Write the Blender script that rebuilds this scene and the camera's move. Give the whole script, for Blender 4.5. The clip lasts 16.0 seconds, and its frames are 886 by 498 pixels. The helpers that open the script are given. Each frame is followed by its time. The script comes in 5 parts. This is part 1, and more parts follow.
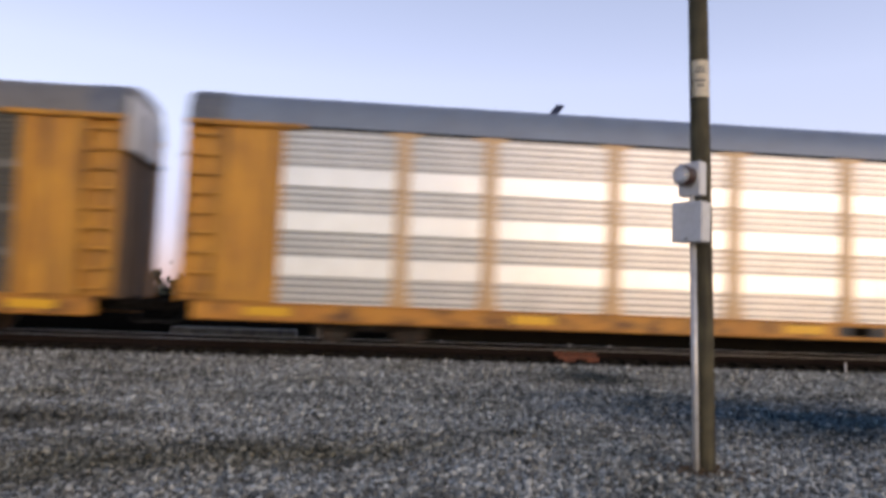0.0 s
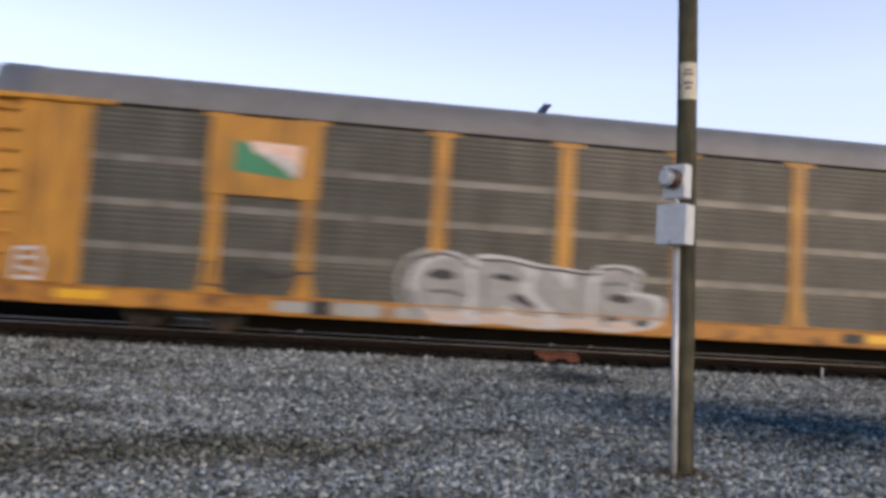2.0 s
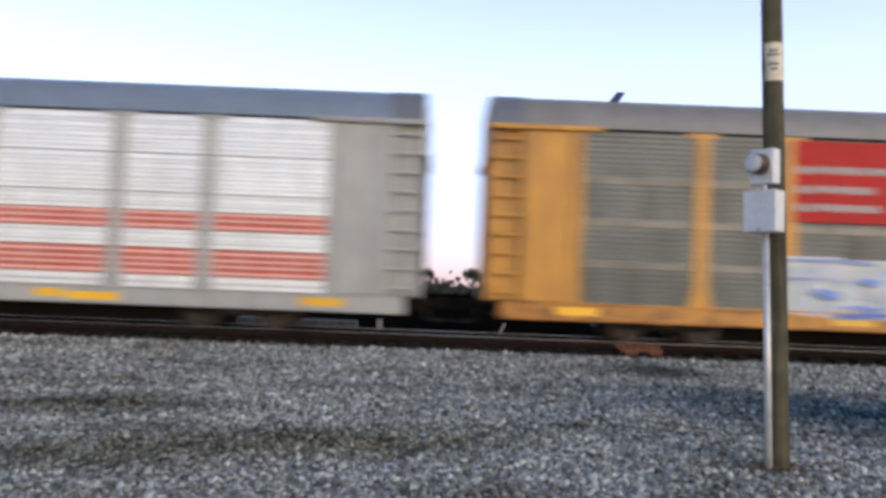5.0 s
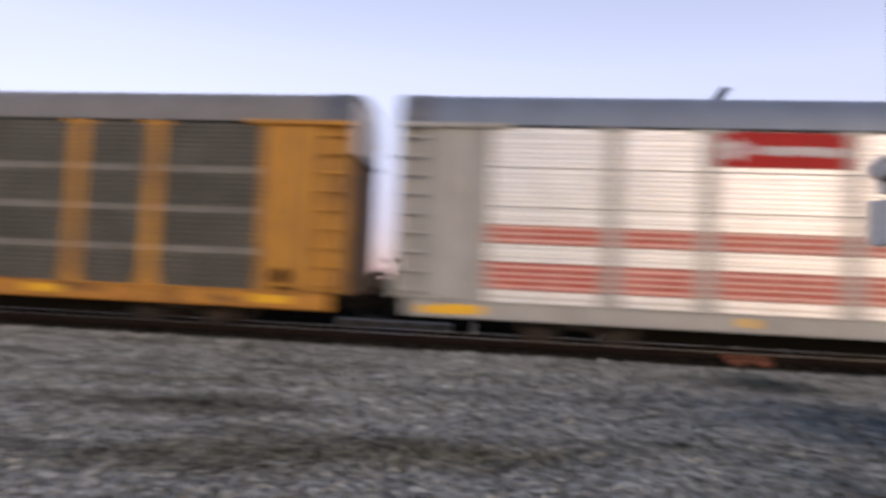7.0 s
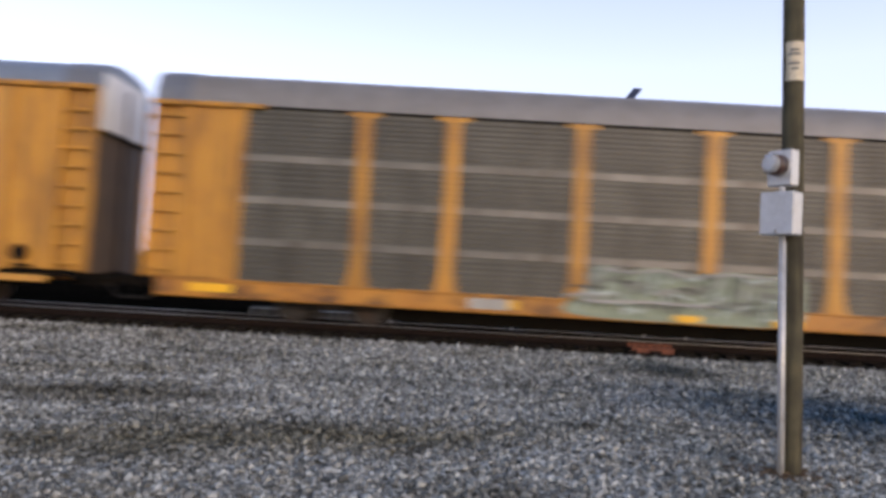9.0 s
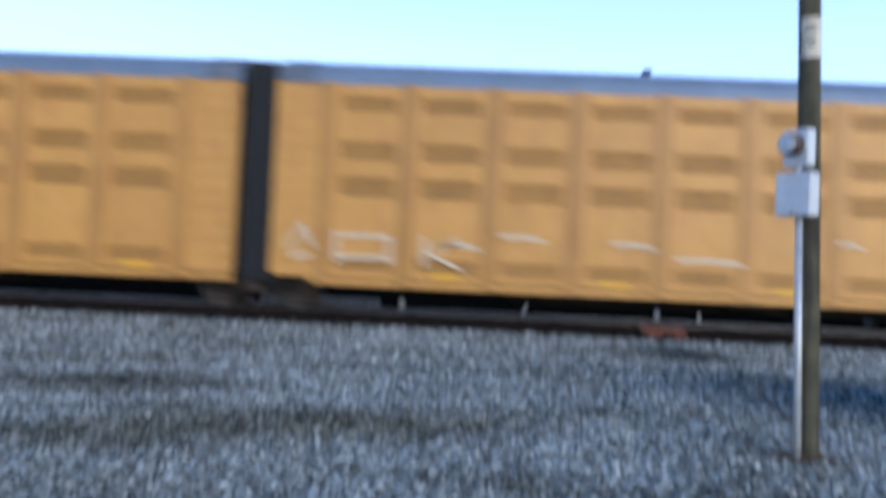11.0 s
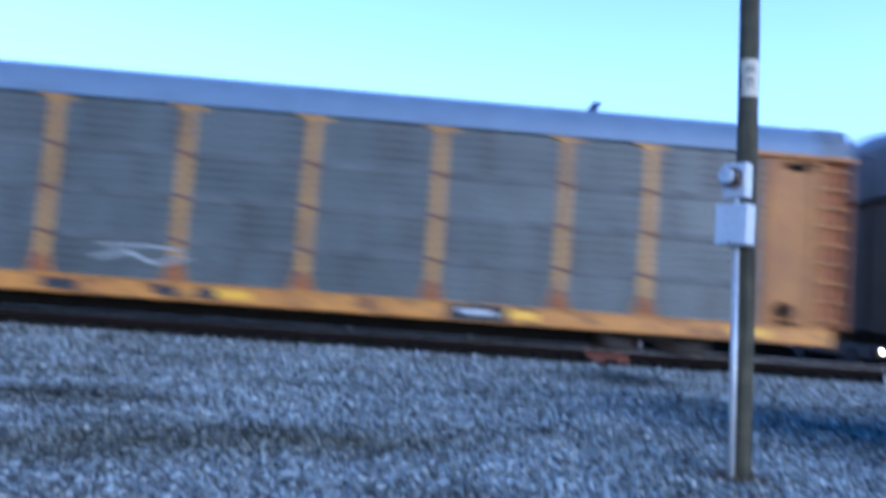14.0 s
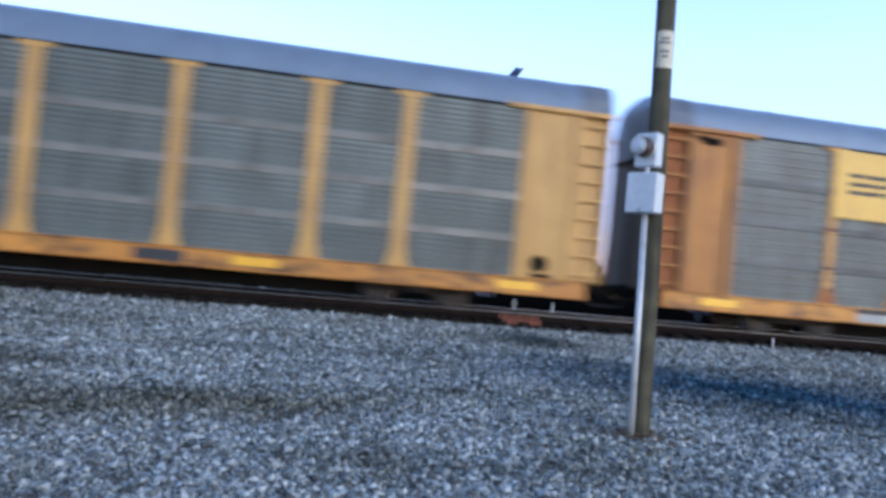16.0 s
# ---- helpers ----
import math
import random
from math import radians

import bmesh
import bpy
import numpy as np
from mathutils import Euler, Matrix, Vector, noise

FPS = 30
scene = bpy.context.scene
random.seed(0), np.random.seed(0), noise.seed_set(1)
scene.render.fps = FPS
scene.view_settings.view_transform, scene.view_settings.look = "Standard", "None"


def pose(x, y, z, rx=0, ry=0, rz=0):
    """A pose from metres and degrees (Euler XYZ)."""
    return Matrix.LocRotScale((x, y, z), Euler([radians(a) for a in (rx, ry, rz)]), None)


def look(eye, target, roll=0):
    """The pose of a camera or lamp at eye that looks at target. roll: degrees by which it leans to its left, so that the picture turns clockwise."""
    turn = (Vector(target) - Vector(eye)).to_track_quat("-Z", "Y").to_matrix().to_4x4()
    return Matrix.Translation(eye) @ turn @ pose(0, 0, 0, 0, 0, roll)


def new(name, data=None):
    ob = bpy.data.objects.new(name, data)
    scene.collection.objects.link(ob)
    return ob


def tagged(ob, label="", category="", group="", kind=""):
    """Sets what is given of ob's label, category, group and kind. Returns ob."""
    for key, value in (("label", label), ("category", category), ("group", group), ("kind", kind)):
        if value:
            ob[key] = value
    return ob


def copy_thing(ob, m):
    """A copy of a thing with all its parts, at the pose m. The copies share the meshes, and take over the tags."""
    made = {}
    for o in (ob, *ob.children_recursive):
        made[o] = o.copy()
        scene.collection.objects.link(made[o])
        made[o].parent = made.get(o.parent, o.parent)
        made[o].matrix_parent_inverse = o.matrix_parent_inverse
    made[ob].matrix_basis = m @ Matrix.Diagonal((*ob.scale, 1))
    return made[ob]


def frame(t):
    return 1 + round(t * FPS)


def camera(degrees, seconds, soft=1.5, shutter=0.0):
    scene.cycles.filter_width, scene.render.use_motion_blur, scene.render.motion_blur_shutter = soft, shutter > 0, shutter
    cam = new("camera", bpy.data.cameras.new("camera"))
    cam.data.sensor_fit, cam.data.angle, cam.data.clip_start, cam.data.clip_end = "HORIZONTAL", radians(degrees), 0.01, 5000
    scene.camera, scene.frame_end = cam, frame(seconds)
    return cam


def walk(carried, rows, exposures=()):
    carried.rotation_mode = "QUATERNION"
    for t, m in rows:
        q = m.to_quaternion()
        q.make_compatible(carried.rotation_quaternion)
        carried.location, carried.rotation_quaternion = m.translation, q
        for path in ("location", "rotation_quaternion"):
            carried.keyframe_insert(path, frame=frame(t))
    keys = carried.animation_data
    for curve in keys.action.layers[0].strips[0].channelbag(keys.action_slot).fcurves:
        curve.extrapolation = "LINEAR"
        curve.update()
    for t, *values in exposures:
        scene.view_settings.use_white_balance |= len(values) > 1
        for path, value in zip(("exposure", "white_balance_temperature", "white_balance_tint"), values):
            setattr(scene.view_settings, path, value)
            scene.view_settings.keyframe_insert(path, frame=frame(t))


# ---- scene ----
cam = camera(65.8, 16.0, soft=3.7, shutter=0.85)
CAM_ROWS = [
    (0, -5.291, 3.976, -2.125, 0.044, -0.046, 1.578),
    (0.5, -4.724, 2.365, -2.577, 0.059, 0.007, 1.575),
    (1, -4.820, 2.422, -2.520, 0.053, -0.006, 1.585),
    (1.5, -6.584, 2.126, -2.704, -0.009, -0.101, 1.571),
    (2, -6.721, 3.723, -3.494, 0.061, 0.020, 1.588),
    (2.5, -9.349, 2.625, -3.623, 0.043, -0.036, 1.574),
    (3, -8.586, 2.686, -3.223, 0.043, -0.009, 1.587),
    (3.5, -9.188, 2.128, -3.300, 0.019, -0.023, 1.580),
    (4, -5.834, 3.964, -2.582, -0.014, -0.025, 1.586),
    (4.2, -4.192, 3.174, -1.991, 0.017, -0.028, 1.581),
    (6.3, 2.464, 2.931, -3.082, -0.062, -0.097, 1.585),
    (6.5, 1.758, 2.115, -1.742, -0.054, -0.109, 1.595),
    (7, 7.267, 2.695, -2.664, -0.030, 0.044, 1.707),
    (7.5, 1.796, 0.433, -2.286, 0.076, 0.077, 1.677),
    (8, 1.732, 2.091, -3.277, 0.014, 0.008, 1.637),
    (8.2, 0.522, 2.443, -3.309, 0.019, 0.018, 1.634),
    (10.3, 0.518, 2.430, -3.199, -0.039, -0.028, 1.603),
    (10.5, 1.050, 1.724, -3.065, -0.022, 0.007, 1.625),
    (11, 1.408, 1.178, -2.579, 0.011, 0.074, 1.625),
    (11.5, 1.074, 1.510, -2.333, -0.023, 0.005, 1.617),
    (12, -0.970, 2.863, -3.319, -0.029, 0.020, 1.587),
    (12.5, 0.259, 3.644, -3.520, -0.006, 0.066, 1.596),
    (13, -3.025, 0.225, -3.710, -0.068, -0.017, 1.588),
    (13.5, -2.233, 1.620, -3.621, -0.024, 0.026, 1.593),
    (14, -2.961, 3.370, -4.205, -0.033, -0.022, 1.570),
    (14.5, -4.878, 1.137, -4.384, -0.026, 0.003, 1.599),
    (15, -4.513, 2.692, -4.470, -0.040, 0.006, 1.586),
    (15.5, -5.605, 2.574, -4.941, -0.006, 0.081, 1.600),
    (16, -9.794, 0.803, -5.334, 0.004, 0.042, 1.564),
]
# quick shakes of the hand-held camera: seconds, degrees of yaw and pitch within one exposure
SHAKES = {1.5: (0, .7), 3.0: (.3, .25), 6.5: (0, .4), 7.0: (1.3, .1), 7.5: (.45, .9), 8.0: (.55, -.25), 11.0: (0, .9), 12.5: (.1, .5), 13.0: (.35, -.45),
          13.5: (.55, .3), 14.0: (.25, .6), 15.0: (0, .3), 15.5: (.45, -.55)}
ROWS = []
for t, yaw, pitch, roll, x, y, z in CAM_ROWS:
    dy, dp = SHAKES.get(t, (0, 0))
    for k in ((-1, 0, 1) if t in SHAKES else (0,)):
        ROWS.append((t + k / FPS, pose(x, y, z, 90 + pitch + .62 * k * dp, roll, yaw + .62 * k * dy)))
    if t == 16.0:
        ROWS.insert(-1, (15.9, ROWS[-1][1]))
walk(cam, ROWS,
     exposures=[(0.0, 0.58, 8950, 30), (0.6, 0.43, 9250, 31), (1.0, 0.42, 9150, 30), (1.5, 0.71, 8900, 29), (2.0, 0.83, 8500, 26), (3.0, 1.1, 8400, 25), (4.0, 1.18, 8100, 23), (6.4, 0.72, 8700, 28), (7.0, 0.64, 9200, 32), (7.5, 0.64, 9200, 33), (8.0, 0.77, 9200, 33), (10.5, 1.08, 6700, 20), (11.5, 1.12, 5650, 17), (12.5, 1.07, 5200, 17), (13.5, 1.08, 4850, 18), (14.5, 1.15, 5050, 21), (15.2, 1.16, 5650, 19), (16.0, 1.18, 6000, 19)])

# ---- light: just after sunset, glow low behind the camera ----
SUN_AZ, SUN_EL = 148.0, 15.0
world = bpy.data.worlds.new("sky")
scene.world = world
world.use_nodes = True
wn = world.node_tree.nodes
sky = wn.new("ShaderNodeTexSky")
sky.sky_type = "NISHITA"
sky.sun_disc = False
sky.sun_elevation, sky.sun_rotation = radians(SUN_EL), radians(SUN_AZ)
sky.air_density, sky.dust_density, sky.ozone_density = 1.0, 0.15, 2.5
wn["Background"].inputs["Strength"].default_value = 0.175
wl = world.node_tree.links.new
az, el = radians(SUN_AZ), radians(SUN_EL)
# the lavender anti-twilight arch low in the sky opposite the sun
ray, away = wn.new("ShaderNodeTexCoord"), wn.new("ShaderNodeVectorMath")
away.operation = "DOT_PRODUCT"
away.inputs[1].default_value = (-math.sin(az), -math.cos(az), 0)
up, low, opposite, dusk = wn.new("ShaderNodeSeparateXYZ"), wn.new("ShaderNodeValToRGB"), wn.new("ShaderNodeMapRange"), wn.new("ShaderNodeMix")
wl(ray.outputs["Generated"], away.inputs[0])
wl(ray.outputs["Generated"], up.inputs[0])
wl(up.outputs["Z"], low.inputs[0])
steps = [(0.0, (0.2, 0.2, 0.4)), (0.1, (0.39, 0.36, 0.5)), (0.22, (0.7, 0.63, 0.68)), (0.3, (0.83, 0.74, 0.76)), (0.5, (0.84, 0.77, 0.76)), (1.0, (0.67, 0.67, 0.67))]
for k, (z, tone) in enumerate(steps):
    stop = low.color_ramp.elements[k] if k < 2 else low.color_ramp.elements.new(z)
    stop.position, stop.color = z, (*tone, 1)
lift = wn.new("ShaderNodeVectorMath")
lift.operation = "SCALE"
even = wn.new("ShaderNodeMapRange")
for key, v in (("From Min", 0.25), ("From Max", 0.95), ("To Min", 1.88), ("To Max", 1.3)):
    even.inputs[key].default_value = v
wl(away.outputs["Value"], even.inputs["Value"])
wl(even.outputs["Result"], lift.inputs["Scale"])
wl(low.outputs["Color"], lift.inputs[0])
opposite.interpolation_type = "SMOOTHSTEP"
for key, v in (("From Min", -0.5), ("From Max", 0.3), ("To Min", 0.0), ("To Max", 1.0)):
    opposite.inputs[key].default_value = v
wl(away.outputs["Value"], opposite.inputs["Value"])
dusk.data_type, dusk.blend_type = "RGBA", "MULTIPLY"
dusk.clamp_result = False
wl(opposite.outputs["Result"], dusk.inputs["Factor"])
wl(sky.outputs[0], dusk.inputs["A"])
wl(lift.outputs[0], dusk.inputs["B"])
wl(dusk.outputs["Result"], wn["Background"].inputs["Color"])
sun = new("sun", bpy.data.lights.new("sun", "SUN"))
sun.data.energy, sun.data.angle, sun.data.color = 0.75, radians(40), (1.0, 0.92, 0.8)
sun.matrix_world = look((40 * math.sin(az), 40 * math.cos(az), 40 * math.tan(el)), (0, 0, 0))

# ---- mesh building ----
class Mesh:
    """Gathers verts and faces."""
    def __init__(self):
        self.v, self.f, self.smooth = [], [], set()

    def add(self, verts, faces, smooth=False):
        n = len(self.v)
        self.v += [tuple(p) for p in verts]
        for f in faces:
            if smooth:
                self.smooth.add(len(self.f))
            self.f.append(tuple(i + n for i in f))
        return self

    def box(self, x0, x1, y0, y1, z0, z1, c=0.008):
        lo, hi = [min(x0, x1), min(y0, y1), min(z0, z1)], [max(x0, x1), max(y0, y1), max(z0, z1)]
        c = min([c] + [(b - a) * 0.45 for a, b in zip(lo, hi)])
        idx, verts = {}, []
        for s in [(i, j, k) for i in (0, 1) for j in (0, 1) for k in (0, 1)]:
            for a in range(3):
                p = [(hi[d] - (0 if d == a else c)) if s[d] else (lo[d] + (0 if d == a else c)) for d in range(3)]
                idx[s, a] = len(verts)
                verts.append(p)
        faces = []
        for a in range(3):
            b, d = (a + 1) % 3, (a + 2) % 3
            for sg in (0, 1):
                ring = []
                for u, w in ((0, 0), (1, 0), (1, 1), (0, 1)):
                    s = [0, 0, 0]
                    s[a], s[b], s[d] = sg, u, w
                    ring.append(idx[tuple(s), a])
                faces.append(ring if sg else ring[::-1])
            for u in (0, 1):
                for w in (0, 1):
                    s0, s1 = [0, 0, 0], [0, 0, 0]
                    s0[b] = s1[b] = u
                    s0[d] = s1[d] = w
                    s1[a] = 1
                    ring = [idx[tuple(s0), b], idx[tuple(s1), b], idx[tuple(s1), d], idx[tuple(s0), d]]
                    faces.append(ring if (u == w) == False else ring[::-1])
        for s in [(i, j, k) for i in (0, 1) for j in (0, 1) for k in (0, 1)]:
            ring = [idx[s, 0], idx[s, 1], idx[s, 2]]
            faces.append(ring if sum(s) % 2 else ring[::-1])
        return self.add(verts, faces)

    def cyl(self, p0, p1, r0, r1=None, n=12, caps=True):
        r0, r1 = float(r0), float(r0 if r1 is None else r1)
        p0, p1 = Vector(p0), Vector(p1)
        d = (p1 - p0).normalized()
        u = d.orthogonal().normalized()
        w = d.cross(u)
        ring = [(math.cos(2 * math.pi * i / n), math.sin(2 * math.pi * i / n)) for i in range(n)]
        verts = [p0 + r0 * (u * a + w * b) for a, b in ring] + [p1 + r1 * (u * a + w * b) for a, b in ring]
        self.add(verts, [(i, (i + 1) % n, n + (i + 1) % n, n + i) for i in range(n)], smooth=True)
        if caps:
            m = len(self.v) - 2 * n
            self.f.append(tuple(m + i for i in reversed(range(n))))
            self.f.append(tuple(m + n + i for i in range(n)))
        return self

    def prism(self, poly, y0, y1):
        """poly in x, z (counter-clockwise seen from -y), extruded in y."""
        n = len(poly)
        verts = [(x, y0, z) for x, z in poly] + [(x, y1, z) for x, z in poly]
        faces = [tuple(range(n)), tuple(range(2 * n - 1, n - 1, -1))]
        faces += [(i, n + i, n + (i + 1) % n, (i + 1) % n) for i in range(n)]
        return self.add(verts, faces)

    def sweep(self, prof, x0, x1, smooth=False):
        """An open profile in y, z, swept in x, with both ends closed."""
        n = len(prof)
        verts = [(x0, y, z) for y, z in prof] + [(x1, y, z) for y, z in prof]
        self.add(verts, [(i, i + 1, n + i + 1, n + i) for i in range(n - 1)], smooth)
        self.add(verts[:n], [tuple(range(n))])
        return self.add(verts[n:], [tuple(reversed(range(n)))])

    def corrugated(self, w, h, pitch, depth, y=0.0, thick=0.02):
        """A sheet in x, z with ridges along x; the outer face looks to -y."""
        n = max(2, round(h / pitch))
        p = h / n
        prof = []
        for i in range(n):
            for a, d in ((0.0, 0), (0.44, 0), (0.56, depth), (0.9, depth)):
                prof.append((y + d, i * p + a * p))
        prof.append((y, h))
        m = len(prof)
        verts = [(x, yy, z) for x in (0, w) for yy, z in prof] + [(x, y + depth + thick, z) for x in (0, w) for z in (0, h)]
        faces = [(i, m + i, m + i + 1, i + 1) for i in range(m - 1)]
        b = 2 * m
        faces += [(b, b + 1, b + 3, b + 2), (0, b, b + 2, m), (m - 1, 2 * m - 1, b + 3, b + 1)]
        faces += [tuple(range(m)) + (b + 1, b), tuple(reversed(range(m, 2 * m))) + (b + 2, b + 3)]
        return self.add(verts, faces)

    def stroke(self, pts, w, y, n=10):
        """A flat brush stroke in x, z with round ends, facing -y, 4 mm thick."""
        p = [np.array(q, float) for q in pts]
        d = [(q - o) / np.linalg.norm(q - o) for o, q in zip(p[:-1], p[1:])]
        m = len(p)
        left, right = [], []
        for i in range(m):
            t = d[max(i - 1, 0)] + d[min(i, m - 2)]
            t = t / max(np.linalg.norm(t), 1e-6)
            k = w / 2 / max(float(np.dot(t, d[min(i, m - 2)])), 0.6)
            left.append(p[i] + k * np.array((-t[1], t[0])))
            right.append(p[i] - k * np.array((-t[1], t[0])))
        a0, a1 = math.atan2(d[0][1], d[0][0]), math.atan2(d[-1][1], d[-1][0])
        head = [p[-1] + w / 2 * np.array((math.cos(a1 + t), math.sin(a1 + t))) for t in np.linspace(-math.pi / 2, math.pi / 2, n)[1:-1]]
        tail = [p[0] + w / 2 * np.array((math.cos(a0 + t), math.sin(a0 + t))) for t in np.linspace(math.pi / 2, 3 * math.pi / 2, n)[1:-1]]
        ring = right + head + left[::-1] + tail
        r, h = len(ring), len(head)
        verts = [(q[0], yy, q[1]) for yy in (y, y + 0.004) for q in ring]
        at = lambda i: m + h + (m - 1 - i)
        front = [(i, i + 1, at(i + 1), at(i)) for i in range(m - 1)]
        front += [tuple(range(m - 1, m + h + 1)), (at(0),) + tuple(range(2 * m + h, r)) + (0,)]
        faces = front + [tuple(i + r for i in reversed(f)) for f in front] + [(i, r + i, r + (i + 1) % r, (i + 1) % r) for i in range(r)]
        return self.add(verts, faces)

    def done(self, name, mats):
        me = bpy.data.meshes.new(name)
        me.from_pydata(self.v, [], self.f)
        for m in (mats if isinstance(mats, (list, tuple)) else [mats]):
            me.materials.append(m)
        if self.smooth:
            flags = np.zeros(len(self.f), bool)
            flags[list(self.smooth)] = True
            me.polygons.foreach_set("use_smooth", flags)
        me.update()
        return me


def part(name, mesh, material, parent, label="", at=(0, 0, 0), flip=False):
    """Link a Mesh (or shared mesh data) as one mesh object under a thing or a part."""
    data = mesh.done(name, material) if isinstance(mesh, Mesh) else mesh
    ob = new(name, data)
    ob.parent = parent
    ob.matrix_basis = pose(*at, 0, 0, 180 if flip else 0)
    if label:
        tagged(ob, label)
    return ob


def thing(name, label, category, at=(0, 0, 0), group="", kind=""):
    ob = new(name)
    ob.empty_display_size = 0.2
    ob.matrix_basis = pose(*at)
    return tagged(ob, label, category, group, kind)


# ---- materials ----
def surf(name, c1, c2, rough=0.6, metal=0.0, scale=1.5, fine=40.0, bump=0.15, dirt=None, dirt_amount=0.45, streak=1.0, random_tint=0.12,
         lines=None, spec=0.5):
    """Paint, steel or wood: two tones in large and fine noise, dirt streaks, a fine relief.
    streak: how far the dirt is drawn out upright. lines: (pitch, share, tone) rows painted in another tone: groove
    shade and punched holes, pale stripes on the red."""
    m = bpy.data.materials.new(name)
    m.use_nodes = True
    nt = m.node_tree
    n, link = nt.nodes, nt.links.new
    bsdf = n["Principled BSDF"]
    bsdf.inputs["Roughness"].default_value, bsdf.inputs["Metallic"].default_value = rough, metal
    bsdf.inputs["Specular IOR Level"].default_value = spec
    tc, info = n.new("ShaderNodeTexCoord"), n.new("ShaderNodeObjectInfo")
    off = n.new("ShaderNodeVectorMath")
    off.operation = "MULTIPLY_ADD"
    comb = n.new("ShaderNodeCombineXYZ")
    for i in (0, 1):
        link(info.outputs["Random"], comb.inputs[i])
    link(comb.outputs[0], off.inputs[0])
    off.inputs[1].default_value = (61.0, 37.0, 0.0)
    link(tc.outputs["Object"], off.inputs[2])

    def noise_tex(sc, stretch=1.0, detail=5.0):
        mp = n.new("ShaderNodeMapping")
        mp.inputs["Scale"].default_value = (sc, sc, sc / stretch)
        link(off.outputs[0], mp.inputs["Vector"])
        t = n.new("ShaderNodeTexNoise")
        t.inputs["Scale"].default_value, t.inputs["Detail"].default_value = 1.0, detail
        link(mp.outputs[0], t.inputs["Vector"])
        return t.outputs["Fac"]

    def ramp(fac, a, b):
        r = n.new("ShaderNodeMapRange")
        r.inputs["From Min"].default_value, r.inputs["From Max"].default_value = a, b
        link(fac, r.inputs["Value"])
        return r.outputs["Result"]

    def mix(fac, a, b, blend="MIX"):
        x = n.new("ShaderNodeMix")
        x.data_type, x.blend_type = "RGBA", blend
        for sock, val in ((x.inputs["Factor"], fac), (x.inputs["A"], a), (x.inputs["B"], b)):
            if hasattr(val, "links"):
                link(val, sock)
            else:
                sock.default_value = val if isinstance(val, float) else (*val, 1.0)
        return x.outputs["Result"]

    def mul(a, k):
        x = n.new("ShaderNodeMath")
        x.operation = "MULTIPLY"
        link(a, x.inputs[0])
        if hasattr(k, "links"):
            link(k, x.inputs[1])
        else:
            x.inputs[1].default_value = k
        return x.outputs[0]

    col = mix(ramp(noise_tex(scale), 0.35, 0.65), c1, c2)
    grain = noise_tex(fine, detail=3.0)
    col = mix(mul(ramp(grain, 0.3, 0.7), 0.25), col, tuple(0.6 * v for v in c1))
    if dirt:
        d = mul(ramp(noise_tex(scale * 2.3, streak, 8.0), 0.47, 0.72), dirt_amount)
        col = mix(d, col, dirt)
    if random_tint:
        hv = n.new("ShaderNodeHueSaturation")
        link(ramp(info.outputs["Random"], 0.0, 1.0), hv.inputs["Value"])
        rr = hv.inputs["Value"].links[0].from_node
        rr.inputs["To Min"].default_value, rr.inputs["To Max"].default_value = 1 - random_tint, 1 + random_tint
        link(col, hv.inputs["Color"])
        col = hv.outputs["Color"]
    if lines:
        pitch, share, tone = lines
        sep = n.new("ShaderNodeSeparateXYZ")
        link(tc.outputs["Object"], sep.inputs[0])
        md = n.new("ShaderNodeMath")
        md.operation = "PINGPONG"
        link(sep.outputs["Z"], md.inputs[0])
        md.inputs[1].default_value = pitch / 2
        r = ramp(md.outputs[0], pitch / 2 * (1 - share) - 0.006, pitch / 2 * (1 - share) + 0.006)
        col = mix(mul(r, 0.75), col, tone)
    link(col, bsdf.inputs["Base Color"])
    if bump:
        b = n.new("ShaderNodeBump")
        b.inputs["Strength"].default_value, b.inputs["Distance"].default_value = bump, 0.01
        link(grain, b.inputs["Height"])
        link(b.outputs[0], bsdf.inputs["Normal"])
    return m


